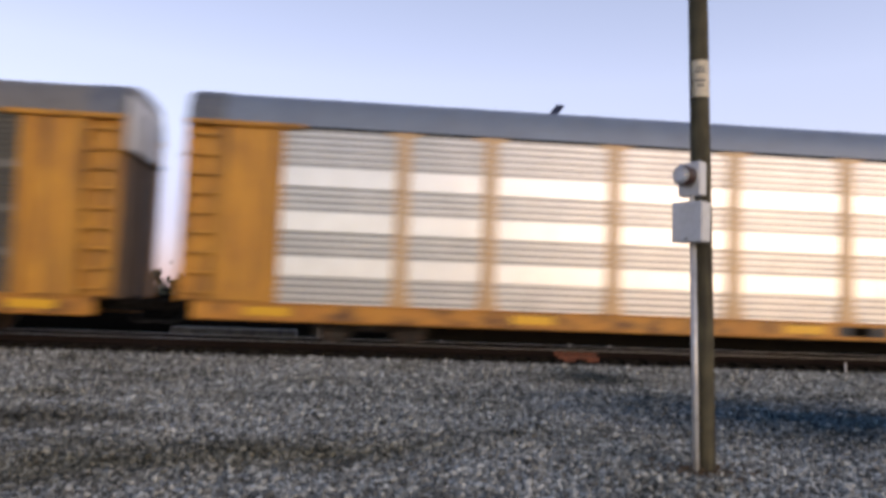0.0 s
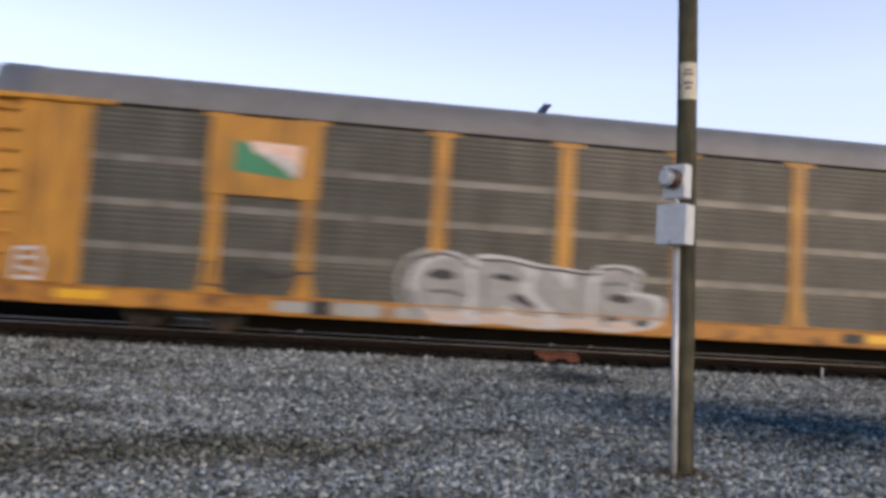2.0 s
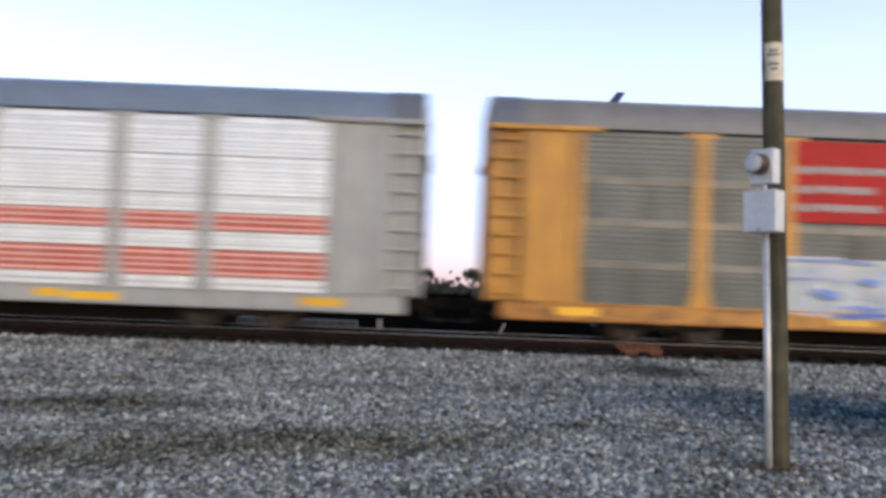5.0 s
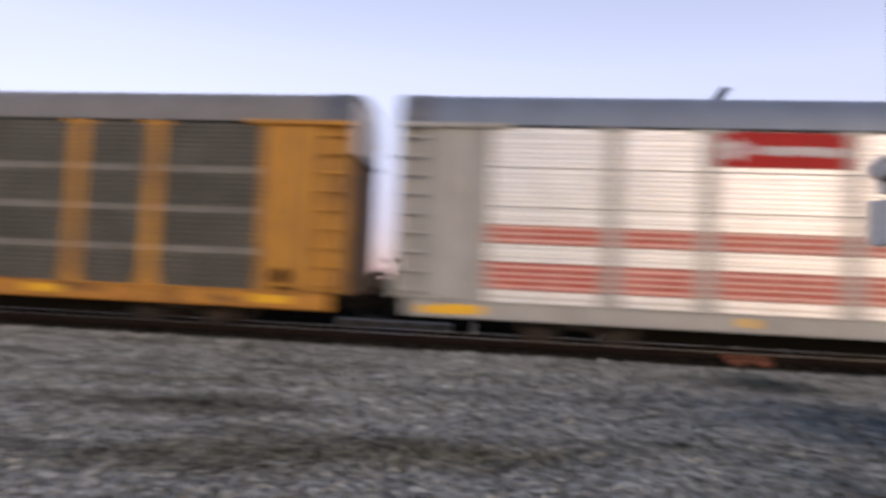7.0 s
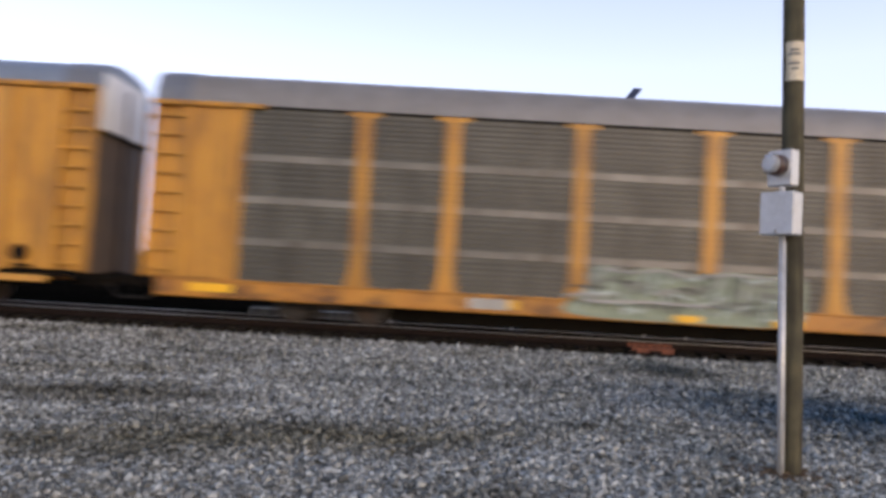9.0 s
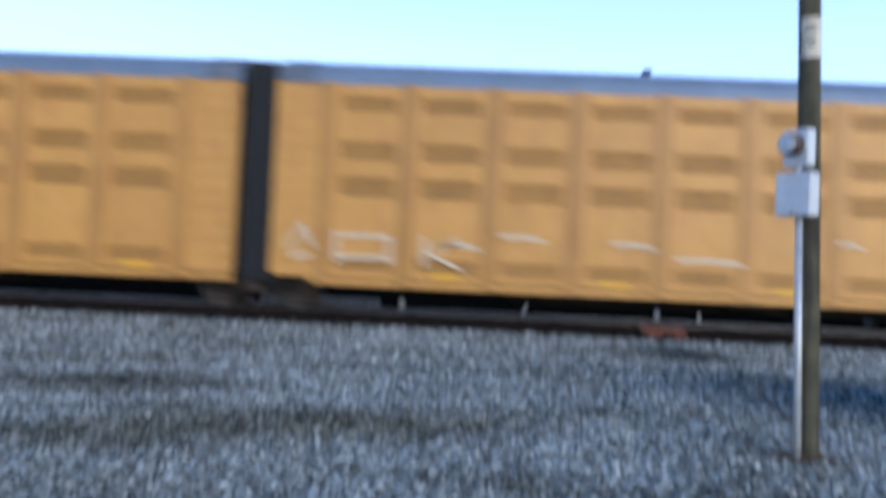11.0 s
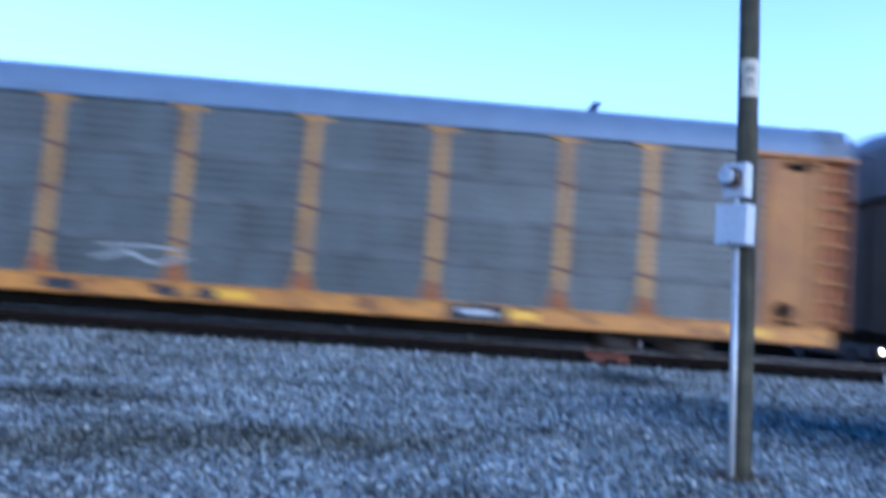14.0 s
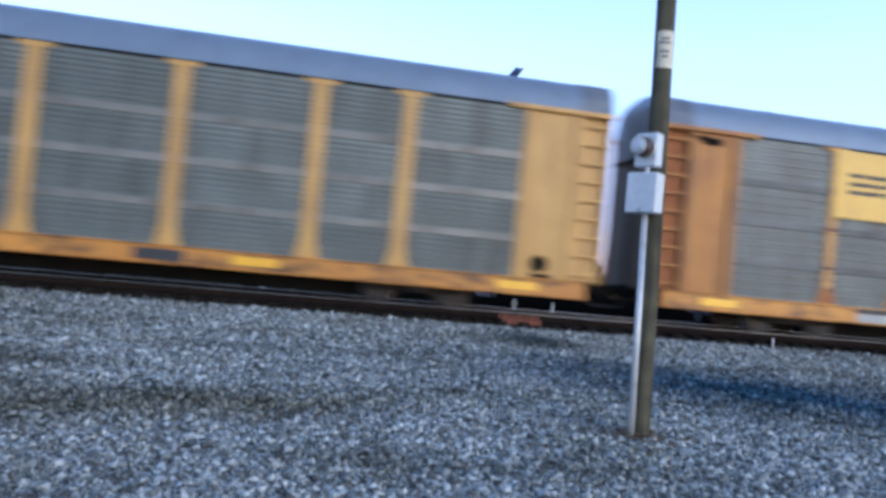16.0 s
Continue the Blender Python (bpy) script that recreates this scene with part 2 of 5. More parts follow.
def gravel(name, per_island=False):
    """Crushed stone in greys, with olive-brown stains and dark blue-grey patches, darker from the ballast edge on."""
    m = bpy.data.materials.new(name)
    m.use_nodes = True
    nt = m.node_tree
    n, link = nt.nodes, nt.links.new
    bsdf = n["Principled BSDF"]
    bsdf.inputs["Roughness"].default_value = 0.9
    bsdf.inputs["Specular IOR Level"].default_value = 0.0
    tc = n.new("ShaderNodeTexCoord")
    co = tc.outputs["Object"]
    vor = n.new("ShaderNodeTexVoronoi")
    vor.inputs["Scale"].default_value = 19.0
    link(co, vor.inputs["Vector"])
    ramp = n.new("ShaderNodeValToRGB")
    e = ramp.color_ramp.elements
    e[0].position, e[0].color = 0.0, (0.07, 0.072, 0.066, 1)
    e[1].position, e[1].color = 1.0, (0.57, 0.585, 0.545, 1)
    k = ramp.color_ramp.elements.new(0.55)
    k.color = (0.285, 0.291, 0.267, 1)
    if per_island:
        geo = n.new("ShaderNodeNewGeometry")
        link(geo.outputs["Random Per Island"], ramp.inputs[0])
    else:
        sep = n.new("ShaderNodeSeparateColor")
        link(vor.outputs["Color"], sep.inputs[0])
        link(sep.outputs[0], ramp.inputs[0])
    big = n.new("ShaderNodeTexNoise")
    big.inputs["Scale"].default_value, big.inputs["Detail"].default_value = 0.55, 6.0
    link(co, big.inputs["Vector"])
    col = ramp.outputs[0]

    def mix(fac, a, b):
        x = n.new("ShaderNodeMix")
        x.data_type, x.blend_type = "RGBA", "MULTIPLY"
        link(fac, x.inputs["Factor"])
        link(a, x.inputs["A"])
        x.inputs["B"].default_value = (*b, 1)
        return x.outputs["Result"]

    mr = n.new("ShaderNodeMapRange")
    mr.inputs["From Min"].default_value, mr.inputs["From Max"].default_value, mr.inputs["To Max"].default_value = 0.48, 0.68, 0.55
    link(big.outputs["Fac"], mr.inputs["Value"])
    col = mix(mr.outputs["Result"], col, (0.62, 0.58, 0.5))
    for (x, y), (sx, sy), turn, tone, amount in GROUND_PATCHES:
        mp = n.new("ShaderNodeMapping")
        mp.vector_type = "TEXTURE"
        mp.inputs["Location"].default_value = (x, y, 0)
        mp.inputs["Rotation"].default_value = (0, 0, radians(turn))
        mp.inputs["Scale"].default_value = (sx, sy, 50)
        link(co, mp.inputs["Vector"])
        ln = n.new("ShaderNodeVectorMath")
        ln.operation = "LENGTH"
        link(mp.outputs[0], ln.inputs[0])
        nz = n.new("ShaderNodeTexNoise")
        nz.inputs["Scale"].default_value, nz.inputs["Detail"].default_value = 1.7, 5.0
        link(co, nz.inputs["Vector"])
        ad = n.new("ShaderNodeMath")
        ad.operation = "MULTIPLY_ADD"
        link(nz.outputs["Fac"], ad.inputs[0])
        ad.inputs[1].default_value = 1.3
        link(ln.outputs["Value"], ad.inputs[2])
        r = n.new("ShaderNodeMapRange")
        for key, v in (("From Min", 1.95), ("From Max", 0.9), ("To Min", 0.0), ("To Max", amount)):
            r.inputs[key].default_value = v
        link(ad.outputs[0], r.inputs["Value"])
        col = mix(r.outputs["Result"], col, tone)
    bands = n.new("ShaderNodeTexNoise")
    bands.inputs["Scale"].default_value, bands.inputs["Detail"].default_value = 1.0, 4.0
    bm = n.new("ShaderNodeMapping")
    bm.inputs["Scale"].default_value, bm.inputs["Rotation"].default_value = (0.22, 1.1, 1.0), (0, 0, radians(-6))
    link(co, bm.inputs["Vector"])
    link(bm.outputs[0], bands.inputs["Vector"])
    br = n.new("ShaderNodeMapRange")
    br.inputs["From Min"].default_value, br.inputs["From Max"].default_value, br.inputs["To Max"].default_value = 0.5, 0.66, 0.75
    link(bands.outputs["Fac"], br.inputs["Value"])
    col = mix(br.outputs["Result"], col, (0.5, 0.49, 0.46))
    sx = n.new("ShaderNodeSeparateXYZ")
    link(co, sx.inputs[0])
    # much darker past the far shoulder of the track
    far_dark = n.new("ShaderNodeMapRange")
    far_dark.inputs["From Min"].default_value, far_dark.inputs["From Max"].default_value = 18.9, 20.4
    link(sx.outputs["Y"], far_dark.inputs["Value"])
    # darker from the near ballast edge on, along a wavering line
    bed_dark = n.new("ShaderNodeMapRange")
    bed_dark.inputs["From Min"].default_value, bed_dark.inputs["From Max"].default_value = 15.34, 15.5
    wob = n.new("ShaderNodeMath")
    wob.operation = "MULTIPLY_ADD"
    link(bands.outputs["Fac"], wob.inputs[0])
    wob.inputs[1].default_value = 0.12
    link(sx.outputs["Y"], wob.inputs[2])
    link(wob.outputs[0], bed_dark.inputs["Value"])
    col = mix(bed_dark.outputs["Result"], col, (0.13, 0.11, 0.09))
    col = mix(far_dark.outputs["Result"], col, (0.13, 0.13, 0.13))
    link(col, bsdf.inputs["Base Color"])
    b = n.new("ShaderNodeBump")
    b.inputs["Strength"].default_value, b.inputs["Distance"].default_value = 0.8, 0.03
    b.invert = True
    link(vor.outputs["Distance"], b.inputs["Height"])
    link(b.outputs[0], bsdf.inputs["Normal"])
    return m


GROUND_PATCHES = [((-1.5, 6.6), (3.6, 0.62), 18, (0.45, 0.41, 0.32), 0.85), ((-4.3, 8.3), (2.0, 0.7), 4, (0.33, 0.3, 0.25), 0.9),
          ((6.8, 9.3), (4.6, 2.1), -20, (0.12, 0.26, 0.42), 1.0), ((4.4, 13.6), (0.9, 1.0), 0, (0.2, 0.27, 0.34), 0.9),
          ((-5.5, 10.2), (3.2, 0.45), 5, (0.5, 0.46, 0.38), 0.7)]
RUST = (0.13, 0.05, 0.02)
GRIME = (0.07, 0.055, 0.04)
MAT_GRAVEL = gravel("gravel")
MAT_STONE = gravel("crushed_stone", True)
MAT_YELLOW = surf("yellow_paint", (0.57, 0.255, 0.03), (0.46, 0.195, 0.026), 0.5, dirt=(0.1, 0.042, 0.016), dirt_amount=0.75, streak=7)
MAT_YELLOW_OLD = surf("worn_yellow_paint", (0.43, 0.172, 0.027), (0.33, 0.122, 0.022), 0.6, dirt=RUST, dirt_amount=0.75, streak=5)
MAT_YELLOW_PALE = surf("buff_yellow_paint", (0.59, 0.285, 0.057), (0.52, 0.245, 0.046), 0.5, dirt=(0.4, 0.15, 0.045), dirt_amount=0.45, streak=3, random_tint=0.06)
MAT_YELLOW_POST = surf("buff_yellow_post_paint", (0.46, 0.217, 0.042), (0.41, 0.187, 0.035), 0.5, dirt=(0.25, 0.1, 0.03), dirt_amount=0.4, streak=6, random_tint=0.05)
MAT_SILL = surf("rust_stained_yellow_paint", (0.56, 0.235, 0.032), (0.42, 0.16, 0.025), 0.55, dirt=(0.06, 0.025, 0.013), dirt_amount=0.95, streak=0.6, scale=0.7)
MAT_OCHRE = surf("perforated_ochre_screen", (0.38, 0.18, 0.032), (0.34, 0.157, 0.027), 0.6, dirt=(0.2, 0.1, 0.04), dirt_amount=0.4, random_tint=0.05)
MAT_OCHREDARK = surf("brown_spray_paint", (0.2, 0.12, 0.07), (0.25, 0.15, 0.08), 0.7, scale=5, random_tint=0.0)
MAT_SIGN_YELLOW = surf("sign_yellow_paint", (0.72, 0.42, 0.07), (0.68, 0.38, 0.06), 0.5, dirt=(0.4, 0.22, 0.07), dirt_amount=0.25, random_tint=0.03)
MAT_YELLOW_FADED = surf("faded_yellow_paint", (0.58, 0.32, 0.085), (0.5, 0.265, 0.065), 0.55, dirt=(0.22, 0.1, 0.04), dirt_amount=0.55, streak=6, random_tint=0.08)
MAT_SAFETY = surf("safety_yellow_stripe", (0.8, 0.42, 0.02), (0.75, 0.38, 0.02), 0.4, random_tint=0.1)
# the screens' dark lines paint in groove shade and punched holes at the rib pitch
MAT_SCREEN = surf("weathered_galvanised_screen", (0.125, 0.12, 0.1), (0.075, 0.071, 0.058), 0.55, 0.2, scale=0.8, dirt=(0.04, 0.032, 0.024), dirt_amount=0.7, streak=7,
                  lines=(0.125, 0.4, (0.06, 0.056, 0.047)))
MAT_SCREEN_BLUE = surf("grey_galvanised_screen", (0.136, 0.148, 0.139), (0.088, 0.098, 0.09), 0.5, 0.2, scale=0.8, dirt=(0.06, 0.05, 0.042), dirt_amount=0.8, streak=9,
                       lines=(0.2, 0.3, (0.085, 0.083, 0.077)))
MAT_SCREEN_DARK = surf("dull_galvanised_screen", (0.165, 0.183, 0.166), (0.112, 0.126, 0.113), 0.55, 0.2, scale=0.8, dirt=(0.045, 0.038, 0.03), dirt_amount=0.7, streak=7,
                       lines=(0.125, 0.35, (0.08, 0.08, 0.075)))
MAT_BAND = surf("bare_zinc_band", (0.2, 0.187, 0.163), (0.14, 0.13, 0.113), 0.5, 0.2, scale=0.8, dirt=GRIME, dirt_amount=0.75, streak=3)
MAT_DARKBAND = surf("dark_punched_band", (0.125, 0.127, 0.12), (0.09, 0.092, 0.086), 0.6, 0.2, scale=0.8, dirt=(0.04, 0.03, 0.024), dirt_amount=0.6, streak=3)
MAT_LEMON = surf("faded_lemon_post_paint", (0.54, 0.265, 0.05), (0.46, 0.21, 0.04), 0.55, dirt=RUST, dirt_amount=0.6, streak=4)
MAT_BRIGHT = surf("bright_zinc_screen", (0.82, 0.82, 0.82), (0.76, 0.76, 0.76), 0.3, 0.45, dirt=(0.5, 0.46, 0.4), dirt_amount=0.2, streak=4, random_tint=0.04)
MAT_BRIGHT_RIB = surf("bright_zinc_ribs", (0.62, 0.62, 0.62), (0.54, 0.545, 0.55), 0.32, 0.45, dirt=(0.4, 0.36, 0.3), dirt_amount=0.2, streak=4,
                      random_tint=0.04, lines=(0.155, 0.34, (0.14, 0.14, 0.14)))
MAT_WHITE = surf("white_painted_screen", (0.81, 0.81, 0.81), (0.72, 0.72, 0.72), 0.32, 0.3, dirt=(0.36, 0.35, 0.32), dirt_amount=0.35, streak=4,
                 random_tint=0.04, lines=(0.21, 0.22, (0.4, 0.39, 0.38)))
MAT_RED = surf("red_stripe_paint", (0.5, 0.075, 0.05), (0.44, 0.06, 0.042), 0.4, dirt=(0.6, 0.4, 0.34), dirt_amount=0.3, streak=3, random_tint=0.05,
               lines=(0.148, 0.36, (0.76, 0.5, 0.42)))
MAT_RED_SIGN = surf("red_sign_paint", (0.44, 0.016, 0.013), (0.38, 0.014, 0.012), 0.6, dirt=(0.3, 0.04, 0.03), dirt_amount=0.3, random_tint=0.0, spec=0.2)
MAT_GREYPAINT = surf("light_grey_paint", (0.36, 0.36, 0.34), (0.3, 0.3, 0.285), 0.5, dirt=(0.16, 0.14, 0.12), dirt_amount=0.5, streak=6, random_tint=0.06)
MAT_ROOF = surf("grey_roof_sheet", (0.2, 0.195, 0.19), (0.165, 0.16, 0.155), 0.55, 0.2, dirt=(0.11, 0.1, 0.09), dirt_amount=0.4, random_tint=0.1)
MAT_ROOF_BLUE = surf("blue_grey_roof_sheet", (0.167, 0.218, 0.282), (0.143, 0.185, 0.242), 0.5, 0.2, dirt=(0.13, 0.135, 0.14), dirt_amount=0.3, random_tint=0.06)
MAT_CAP = surf("dull_blue_grey_steel", (0.13, 0.15, 0.18), (0.1, 0.115, 0.14), 0.6, 0.2, dirt=(0.2, 0.2, 0.2), dirt_amount=0.4)
MAT_DOOR = surf("white_end_door_steel", (0.7, 0.7, 0.68), (0.62, 0.62, 0.6), 0.45, 0.2, dirt=(0.4, 0.38, 0.35), dirt_amount=0.3, streak=5)
MAT_DOOR_DARK = surf("grey_end_door_steel", (0.13, 0.088, 0.055), (0.09, 0.063, 0.042), 0.65, 0.0, dirt=(0.035, 0.025, 0.02), dirt_amount=0.5, streak=5)
MAT_DOOR_GREY = surf("mid_grey_end_door_steel", (0.11, 0.105, 0.11), (0.08, 0.078, 0.08), 0.55, 0.2, dirt=GRIME, dirt_amount=0.4, streak=5)
# this near-black also carries the shade under the cars in its colour
MAT_UNDER = surf("black_underframe", (0.009, 0.008, 0.007), (0.007, 0.006, 0.005), 0.9, dirt=(0.02, 0.013, 0.008), dirt_amount=0.4, spec=0.1)
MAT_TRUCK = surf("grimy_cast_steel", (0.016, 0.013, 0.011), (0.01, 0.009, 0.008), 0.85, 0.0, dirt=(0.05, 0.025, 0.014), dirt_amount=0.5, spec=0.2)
MAT_WHEEL = surf("wheel_steel", (0.04, 0.034, 0.03), (0.026, 0.022, 0.02), 0.7, 0.2, dirt=RUST, dirt_amount=0.4)
MAT_RAILHEAD = surf("polished_rail_head", (0.3, 0.3, 0.31), (0.24, 0.24, 0.25), 0.38, 1.0, bump=0.05, random_tint=0.0)
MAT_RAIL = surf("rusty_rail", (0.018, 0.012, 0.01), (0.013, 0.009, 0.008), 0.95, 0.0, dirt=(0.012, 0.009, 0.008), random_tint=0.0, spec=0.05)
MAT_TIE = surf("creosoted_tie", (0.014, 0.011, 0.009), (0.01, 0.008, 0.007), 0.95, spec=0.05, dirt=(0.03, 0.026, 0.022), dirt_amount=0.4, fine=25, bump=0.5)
MAT_ORANGE_RUST = surf("orange_rust", (0.17, 0.05, 0.025), (0.1, 0.032, 0.018), 0.9, dirt=(0.07, 0.03, 0.02), dirt_amount=0.5, scale=6)
MAT_RUST_PAINT = surf("rust_bleeding_through_paint", (0.36, 0.12, 0.03), (0.24, 0.075, 0.022), 0.8, dirt=(0.12, 0.045, 0.02), dirt_amount=0.5, scale=4)
MAT_LETTER = surf("grey_white_spray_paint", (0.34, 0.335, 0.325), (0.25, 0.25, 0.245), 0.6, dirt=(0.24, 0.23, 0.2), dirt_amount=0.6, scale=3, random_tint=0.06)
MAT_LILAC = surf("lilac_grey_spray_paint", (0.34, 0.39, 0.52), (0.42, 0.46, 0.55), 0.6, scale=4, random_tint=0.0)
MAT_MINT = surf("pale_mint_spray_paint", (0.36, 0.45, 0.41), (0.43, 0.5, 0.47), 0.6, scale=4, random_tint=0.0)
# paler than the yellow paint; only the bright-screened car's posts use it
MAT_POST_PALE = surf("pale_orange_post_paint", (0.62, 0.4, 0.22), (0.55, 0.34, 0.17), 0.35, dirt=(0.4, 0.2, 0.08), dirt_amount=0.4, streak=6, random_tint=0.05)
MAT_BLACK = surf("black_rubber", (0.012, 0.012, 0.013), (0.009, 0.009, 0.01), 0.8)
MAT_BLACKPAINT = surf("black_paint", (0.02, 0.02, 0.022), (0.03, 0.03, 0.032), 0.6, random_tint=0.0)
MAT_WHITEPAINT = surf("white_spray_paint", (0.56, 0.56, 0.57), (0.45, 0.455, 0.465), 0.6, dirt=(0.32, 0.3, 0.27), dirt_amount=0.6, scale=4, random_tint=0.0)
MAT_GREYSPRAY = surf("grey_spray_paint", (0.12, 0.12, 0.12), (0.16, 0.16, 0.155), 0.6, random_tint=0.0)
MAT_GREYSPRAY2 = surf("olive_grey_spray_paint", (0.15, 0.17, 0.14), (0.18, 0.2, 0.16), 0.6, random_tint=0.0)
MAT_DARKSPRAY = surf("charcoal_spray_paint", (0.022, 0.021, 0.023), (0.045, 0.042, 0.043), 0.6, scale=5, random_tint=0.0)
MAT_MIDBLUE = surf("mid_blue_spray_paint", (0.12, 0.22, 0.55), (0.18, 0.3, 0.6), 0.6, scale=5, random_tint=0.0)
MAT_BLUESPRAY = surf("light_blue_spray_paint", (0.13, 0.42, 0.66), (0.17, 0.47, 0.68), 0.6, dirt=(0.1, 0.3, 0.45), dirt_amount=0.4, scale=4, random_tint=0.0)
MAT_NAVYSPRAY = surf("blue_spray_paint", (0.05, 0.12, 0.42), (0.06, 0.15, 0.45), 0.6, random_tint=0.0)
MAT_GREENSPRAY = surf("pale_green_spray_paint", (0.25, 0.31, 0.23), (0.18, 0.23, 0.17), 0.6, dirt=(0.15, 0.17, 0.12), dirt_amount=0.5, scale=5, random_tint=0.0)
MAT_PINKSPRAY = surf("pinkish_spray_paint", (0.55, 0.42, 0.36), (0.5, 0.4, 0.35), 0.6, scale=3, random_tint=0.0)
MAT_PALESPRAY = surf("pale_blue_grey_spray_paint", (0.5, 0.56, 0.62), (0.42, 0.5, 0.56), 0.6, scale=3, random_tint=0.0)
MAT_LIMESPRAY = surf("lime_spray_paint", (0.42, 0.46, 0.22), (0.36, 0.42, 0.2), 0.6, random_tint=0.0)
MAT_LIMEBLUE = surf("blue_green_spray_paint", (0.28, 0.46, 0.42), (0.32, 0.5, 0.36), 0.6, scale=3, random_tint=0.0)
MAT_SKYSPRAY = surf("sky_blue_spray_paint", (0.2, 0.45, 0.7), (0.25, 0.5, 0.72), 0.6, scale=3, random_tint=0.0)
MAT_GREEN = surf("green_sign_paint", (0.02, 0.22, 0.12), (0.02, 0.2, 0.1), 0.5, random_tint=0.0)
MAT_PINK = surf("faded_red_and_white_paint", (0.72, 0.42, 0.33), (0.75, 0.6, 0.52), 0.5, scale=2.0, random_tint=0.0)
MAT_POLE = surf("weathered_pole_wood", (0.1, 0.088, 0.055), (0.055, 0.049, 0.034), 0.9, spec=0.15, dirt=(0.022, 0.02, 0.017), dirt_amount=0.85, streak=14, fine=90, bump=0.5, scale=4, random_tint=0.0)
MAT_TAG = surf("faded_notice_card", (0.62, 0.55, 0.42), (0.55, 0.48, 0.36), 0.8, dirt=(0.3, 0.25, 0.2), scale=9, random_tint=0.0)
MAT_CREAM = surf("cream_sign_paint", (0.74, 0.68, 0.52), (0.68, 0.62, 0.47), 0.5, dirt=(0.45, 0.38, 0.27), dirt_amount=0.3, random_tint=0.0)
MAT_BOX = surf("galvanised_box_paint", (0.6, 0.6, 0.6), (0.54, 0.54, 0.55), 0.45, 0.1, dirt=(0.35, 0.33, 0.3), dirt_amount=0.3, scale=5, random_tint=0.05)
MAT_PIPE = surf("galvanised_conduit", (0.55, 0.55, 0.54), (0.46, 0.46, 0.46), 0.4, 0.3, dirt=(0.25, 0.22, 0.18), scale=4, random_tint=0.0)
MAT_PALEYELLOW = surf("thin_chalky_paint", (0.62, 0.5, 0.36), (0.58, 0.46, 0.32), 0.7, scale=5, random_tint=0.0)
MAT_CAN = surf("brown_meter_can", (0.06, 0.027, 0.022), (0.045, 0.024, 0.02), 0.4, scale=14, random_tint=0.0)
MAT_LEAF = surf("dead_leaves", (0.13, 0.075, 0.035), (0.09, 0.055, 0.03), 0.9, scale=12)
MAT_BARK = surf("dark_bark", (0.05, 0.042, 0.036), (0.035, 0.03, 0.027), 0.9, random_tint=0.2)
MAT_FOLIAGE = surf("dark_evergreen", (0.03, 0.04, 0.025), (0.045, 0.05, 0.035), 0.9, random_tint=0.25)
MAT_CONCRETE = surf("pale_concrete", (0.55, 0.53, 0.49), (0.46, 0.44, 0.41), 0.85, dirt=(0.25, 0.23, 0.2), scale=3)
MAT_OLD_CONCRETE = surf("weathered_concrete", (0.17, 0.16, 0.145), (0.11, 0.105, 0.095), 0.9, dirt=(0.05, 0.045, 0.04), dirt_amount=0.7, scale=2)
MAT_STEEL = surf("grey_steel_post", (0.34, 0.34, 0.35), (0.28, 0.28, 0.29), 0.5, 0.4)
MAT_PANEL = surf("dark_solar_cell", (0.02, 0.025, 0.05), (0.03, 0.035, 0.06), 0.3, 0.1)
MAT_SHED = surf("dark_shed_cladding", (0.11, 0.11, 0.12), (0.09, 0.09, 0.1), 0.8)
mg = bpy.data.materials.new("meter_glass")
mg.use_nodes = True
mg.node_tree.nodes["Principled BSDF"].inputs["Transmission Weight"].default_value = 0.75
mg.node_tree.nodes["Principled BSDF"].inputs["Roughness"].default_value = 0.08
mg.node_tree.nodes["Principled BSDF"].inputs["Base Color"].default_value = (0.86, 0.88, 0.9, 1)
MAT_GLASS = mg

MAT_CARPAINT = surf("dark_car_paint", (0.02, 0.02, 0.024), (0.025, 0.025, 0.03), 0.3, random_tint=0.0)
mh = bpy.data.materials.new("headlight_glow")
mh.use_nodes = True
mh.node_tree.nodes["Principled BSDF"].inputs["Emission Color"].default_value = (1.0, 0.82, 0.5, 1)
mh.node_tree.nodes["Principled BSDF"].inputs["Emission Strength"].default_value = 7.0
MAT_HEADLIGHT = mh

# ---- ground ----
TRACK_Y, RAIL_Z = 17.0, 0.41


def ground_z(x, y):
    """Level yard, a low ballast shoulder under the track, level again beyond."""
    up = np.clip((y - 12.0) / 3.2, 0, 1)
    bed = np.clip((y - 15.72) / 0.5, 0, 1)
    down = np.clip((y - 18.6) / 2.4, 0, 1)
    z = 0.13 * up * up * (3 - 2 * up) + 0.07 * bed * bed * (3 - 2 * bed) - 0.13 * down * down * (3 - 2 * down)
    near = np.clip(1 - np.abs(y - 9) / 8, 0, 1)
    return z + near * (0.02 * np.sin(x * 1.3 + y * 0.7) + 0.015 * np.sin(x * 2.9 - y * 2.1))


xs = np.concatenate([[-1500, -700, -300, -120, -60, -35], np.arange(-22, 24.01, 0.2), [40, 70, 130, 320, 700, 1500]])
ys = np.concatenate([[-1500, -600, -200, -60, -20, -8, -2, 1], np.arange(3, 21.01, 0.2), [24, 30, 45, 70, 120, 250, 600, 1500]])
gx, gy = np.meshgrid(xs, ys)
gz = ground_z(gx, gy)
nx, ny = len(xs), len(ys)
gi = np.arange(nx * ny).reshape(ny, nx)
quads = np.stack([gi[:-1, :-1], gi[:-1, 1:], gi[1:, 1:], gi[1:, :-1]], -1).reshape(-1, 4)
gme = bpy.data.meshes.new("ground")
gme.from_pydata(np.stack([gx, gy, gz], -1).reshape(-1, 3).tolist(), [], quads.tolist())
